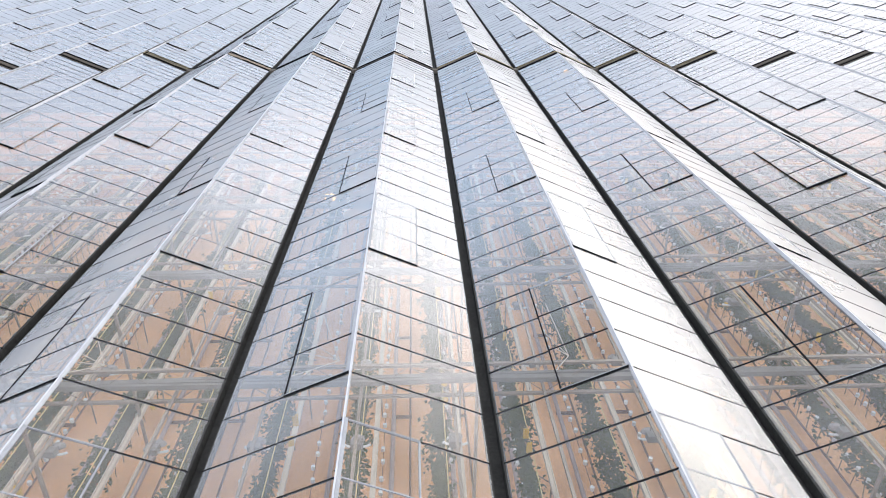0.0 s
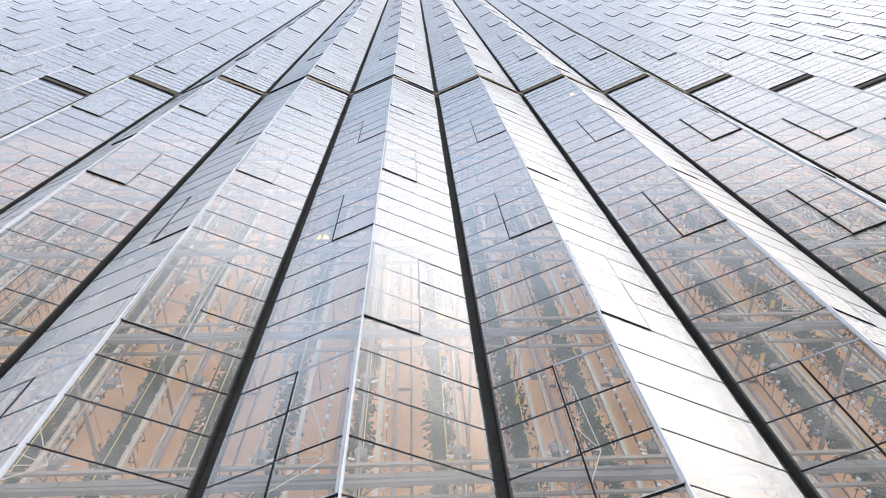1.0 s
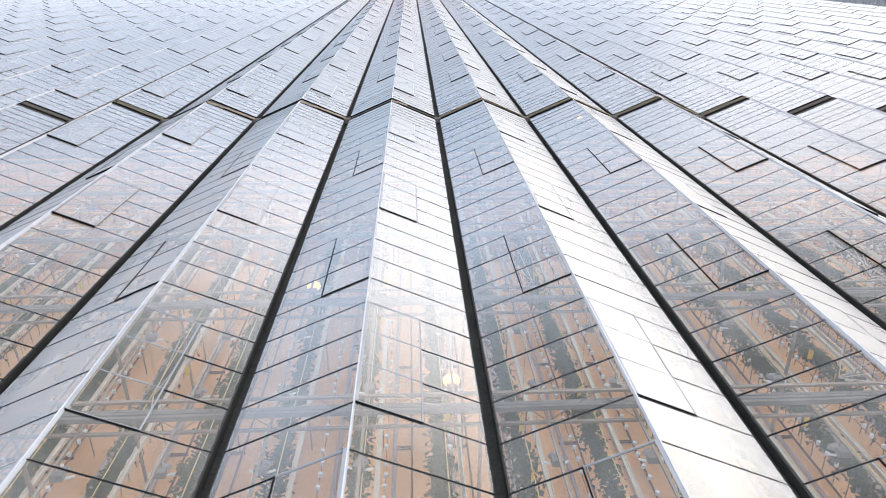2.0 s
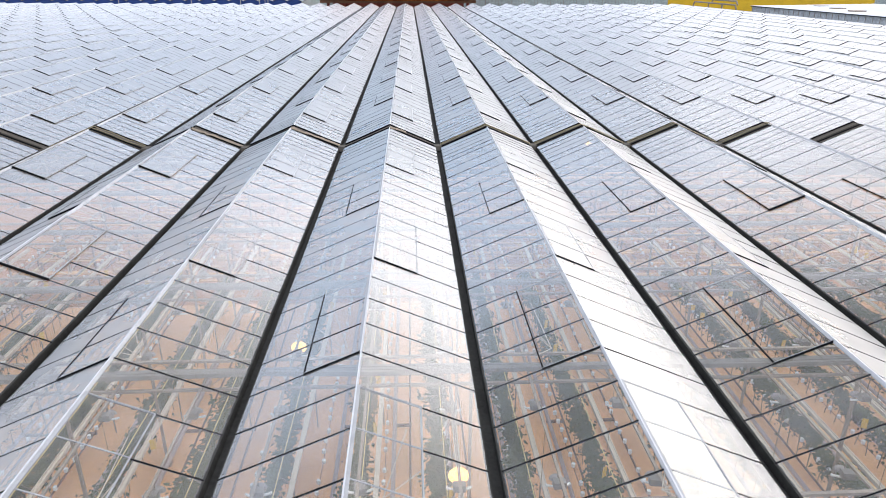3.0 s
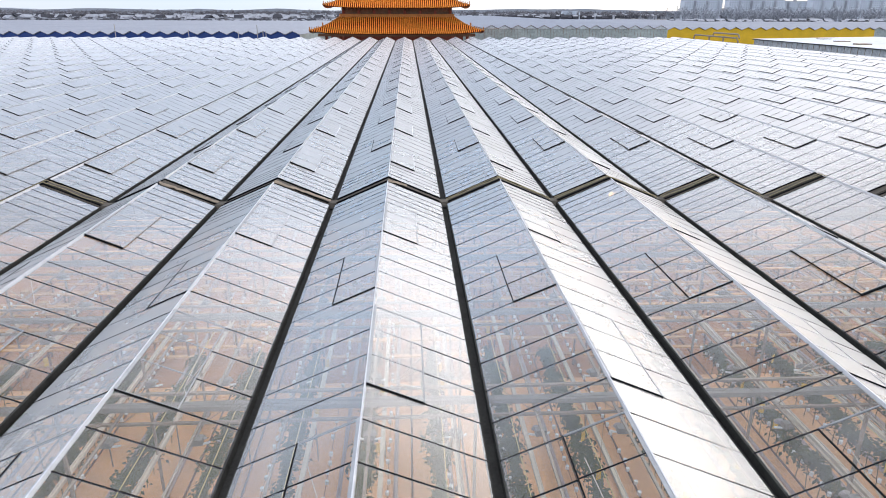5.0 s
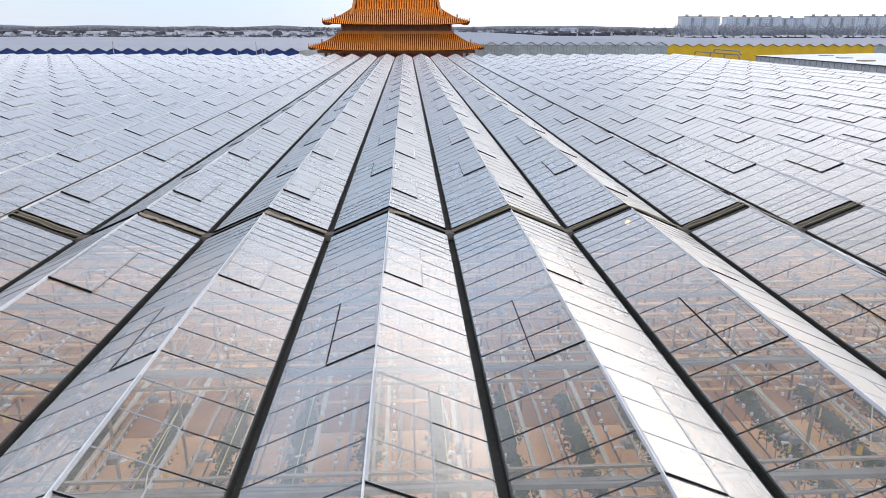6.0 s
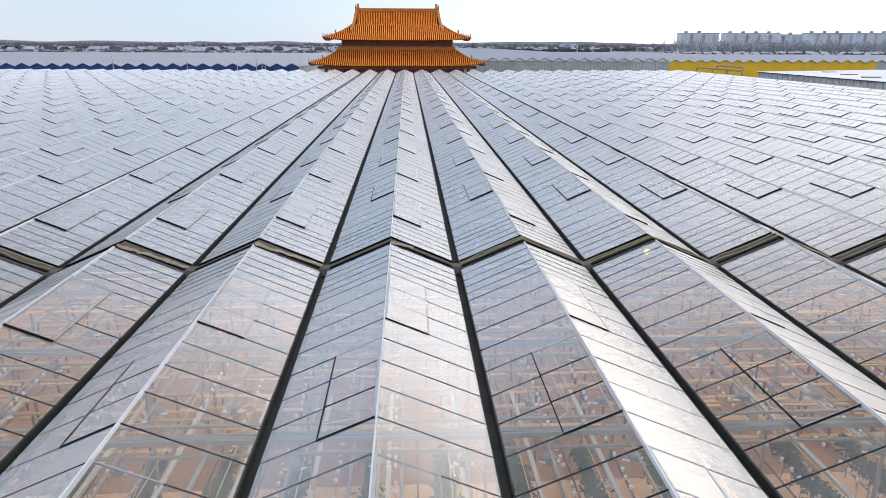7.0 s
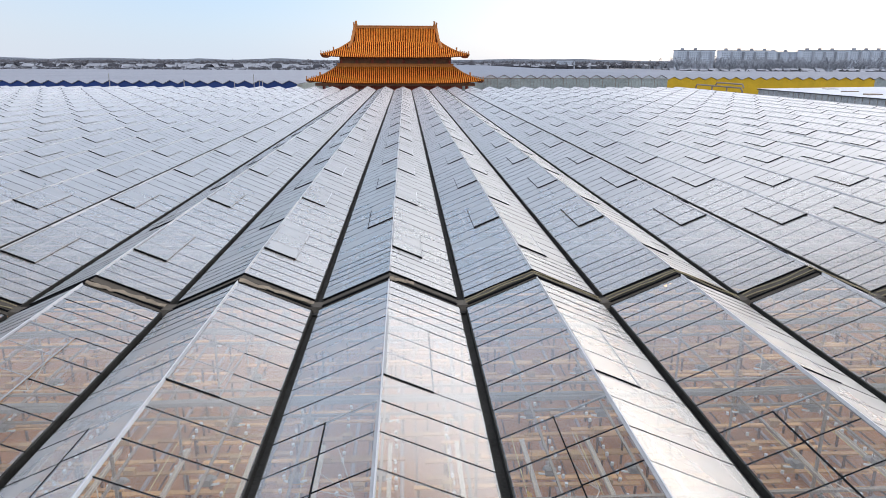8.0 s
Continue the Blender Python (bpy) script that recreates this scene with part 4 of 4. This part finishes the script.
for k in range(130):      # low roofs before the apartment blocks
    x, y = r.uniform(300, 640), r.uniform(690, 810)
    w, d, h, t = r.uniform(4, 8), r.uniform(4, 7), r.uniform(2, 4), r.uniform(1.0, 2.0)
    g.box(x - w / 2, y, -0.4, x + w / 2, y + d, h, 0)
    g.quad((x - w / 2 - 0.5, y - 0.5, h), (x + w / 2 + 0.5, y - 0.5, h), (x + w / 2 + 0.5, y + d / 2, h + t), (x - w / 2 - 0.5, y + d / 2, h + t), 1)
    g.quad((x + w / 2 + 0.5, y + d + 0.5, h), (x - w / 2 - 0.5, y + d + 0.5, h), (x - w / 2 - 0.5, y + d / 2, h + t), (x + w / 2 + 0.5, y + d / 2, h + t), 1)
PLASTER_DIM = plain("village_walls", (0.07, 0.07, 0.08), 0.9, 0, 0.5, 0.02, 0.3)
tagged(new("distant_village", g.mesh("distant_village", PLASTER_DIM, VILLAGE_SNOW, DARKROOF)), "distant village of low houses with snowy roofs", "village", kind="stuff")

# bare woods along the horizon
def bare_tree(g, x, y, h, rr, twig=0.05):
    g.rod((x, y, -0.5), (x + rr.uniform(-0.4, 0.4), y, h * 0.55), 0.03 * h, 4)
    for _ in range(9):
        z = h * rr.uniform(0.25, 0.65)
        a, sp = rr.uniform(0, 6.28), rr.uniform(0.12, 0.34) * h
        b = (x + math.cos(a) * sp, y + math.sin(a) * sp, min(h, z + sp * rr.uniform(0.6, 1.5)))
        g.rod((x, y, z), b, 0.016 * h, 3)
        for _ in range(4):
            a2, s2 = rr.uniform(0, 6.28), 0.16 * h
            c = (b[0] + math.cos(a2) * s2, b[1] + math.sin(a2) * s2, b[2] + s2 * rr.uniform(-0.2, 1.0))
            w = Vector((-math.sin(a2), math.cos(a2), 0)) * twig * h
            g.tri(b, Vector(c) + w, Vector(c) - w)


g = Geo()
for k in range(4000):
    near = k % 8 == 0
    y = r.uniform(450, 1000) if near else r.choice((r.uniform(1100, 1700), r.uniform(1700, 2250)))
    x = r.uniform(-0.74, -0.02 if near else 0.80) * (y + 20)
    bare_tree(g, x, y, r.uniform(4, 7) if near else r.uniform(7, 14), r)
tagged(new("bare_woods", g.mesh("bare_woods", BARK)), "belt of bare grey winter trees on the horizon", "woods", kind="stuff")
# lighter copy of the twig colour with the air's haze painted in
TWIGS = plain("haze_tinted_twigs", (0.34, 0.355, 0.39), 0.9, 0, 0.3, 0.05, 0.8)
g = Geo()
for k in range(430):
    y = r.uniform(820, 880); x = r.uniform(330, 760)
    bare_tree(g, x, y, r.uniform(8, 20), r, 0.022)
tagged(new("bare_woods", g.mesh("bare_woods", TWIGS)), "bare trees in pale haze tint in front of the apartment blocks", "woods", kind="stuff")


def block(x, y, w, h, d=14):
    e = thing("apartment_block", "long concrete apartment block in pale haze tint beyond the trees", "apartment block", "apartment blocks", at=(x, y, 0))
    g = Geo(); g.box(0, 0, -0.4, w, d, h); part("wall", g, CONCRETE, e)
    g = Geo(); g.box(-0.4, -0.4, h, w + 0.4, d + 0.4, h + 0.9); part("roof", g, PLASTER, e)
    for k in range(int(w / 18)):
        g = Geo(); g.box(18 * k + 7, 4, h + 0.9, 18 * k + 10, 8, h + 3.4); part("roof_house", g, PLASTER, e)
    floors = int(h / 2.8)
    for f in range(floors):
        g = Geo()
        for k in range(int(w / 3.2)):
            if k % 5 == 4:
                continue
            g.box(3.2 * k + 0.9, -0.06, 2.8 * f + 1.0, 3.2 * k + 2.6, 0.0, 2.8 * f + 2.4)
        part("glazing", g, WINDOW, e, kind="stuff")
    for k in range(int(w / 16)):
        g = Geo(); g.box(16 * k + 12.8, -1.2, 1.5, 16 * k + 15.8, 0, h - 1); part("stair_tower", g, PLASTER, e)
    return e


for x, y, w, h in ((365, 900, 52, 27), (428, 905, 76, 27), (508, 930, 48, 26), (548, 915, 66, 28), (622, 925, 70, 28.5), (700, 930, 60, 28)):
    block(x, y, w, h)

block(268, 1190, 30, 13)

# low hills of woods far beyond, the haze put into their grey
FARWOOD = plain("haze_tinted_woods", (0.36, 0.38, 0.42), 0.9, 0, 0.2, 0.003, 0.03)
g = Geo()
for k in range(120):
    x = -2400 + 42 * k
    h = 16 + 8 * noise.noise((k * 0.21, 3.7, 0.0)) + 3 * noise.noise((k * 0.9, 1.2, 0.0))
    h2 = 16 + 8 * noise.noise(((k + 1) * 0.21, 3.7, 0.0)) + 3 * noise.noise(((k + 1) * 0.9, 1.2, 0.0))
    g.hexa([(x, 2300, -1), (x + 42, 2300, -1), (x + 42, 2400, -1), (x, 2400, -1)], [(x, 2300, h), (x + 42, 2300, h2), (x + 42, 2400, h2), (x, 2400, h)])
tagged(new("far_treeline", g.mesh("far_treeline", FARWOOD)), "grey haze-tinted treeline far off on the horizon", "treeline", kind="stuff")

# thin pale masts in front of the blue and the far glasshouse
for x, y, h in ((-80.6, 171.5, 9.4), (-61.0, 171.5, 8.0), (-47.6, 171.5, 7.6), (-42.4, 171.5, 9.2), (-40.9, 171.5, 7.7), (-40.1, 171.5, 7.7)):
    e = thing("mast", "thin pale steel mast beside the blue glasshouse", "mast", "masts", at=(x, y, -0.35))
    g = Geo(); g.rod((0, 0, 0), (0, 0, h), 0.12, 6); part("pole", g, STONE, e)
    g = Geo(); g.box(-0.3, -0.3, 0, 0.3, 0.3, 0.2); part("foot", g, STONE, e)
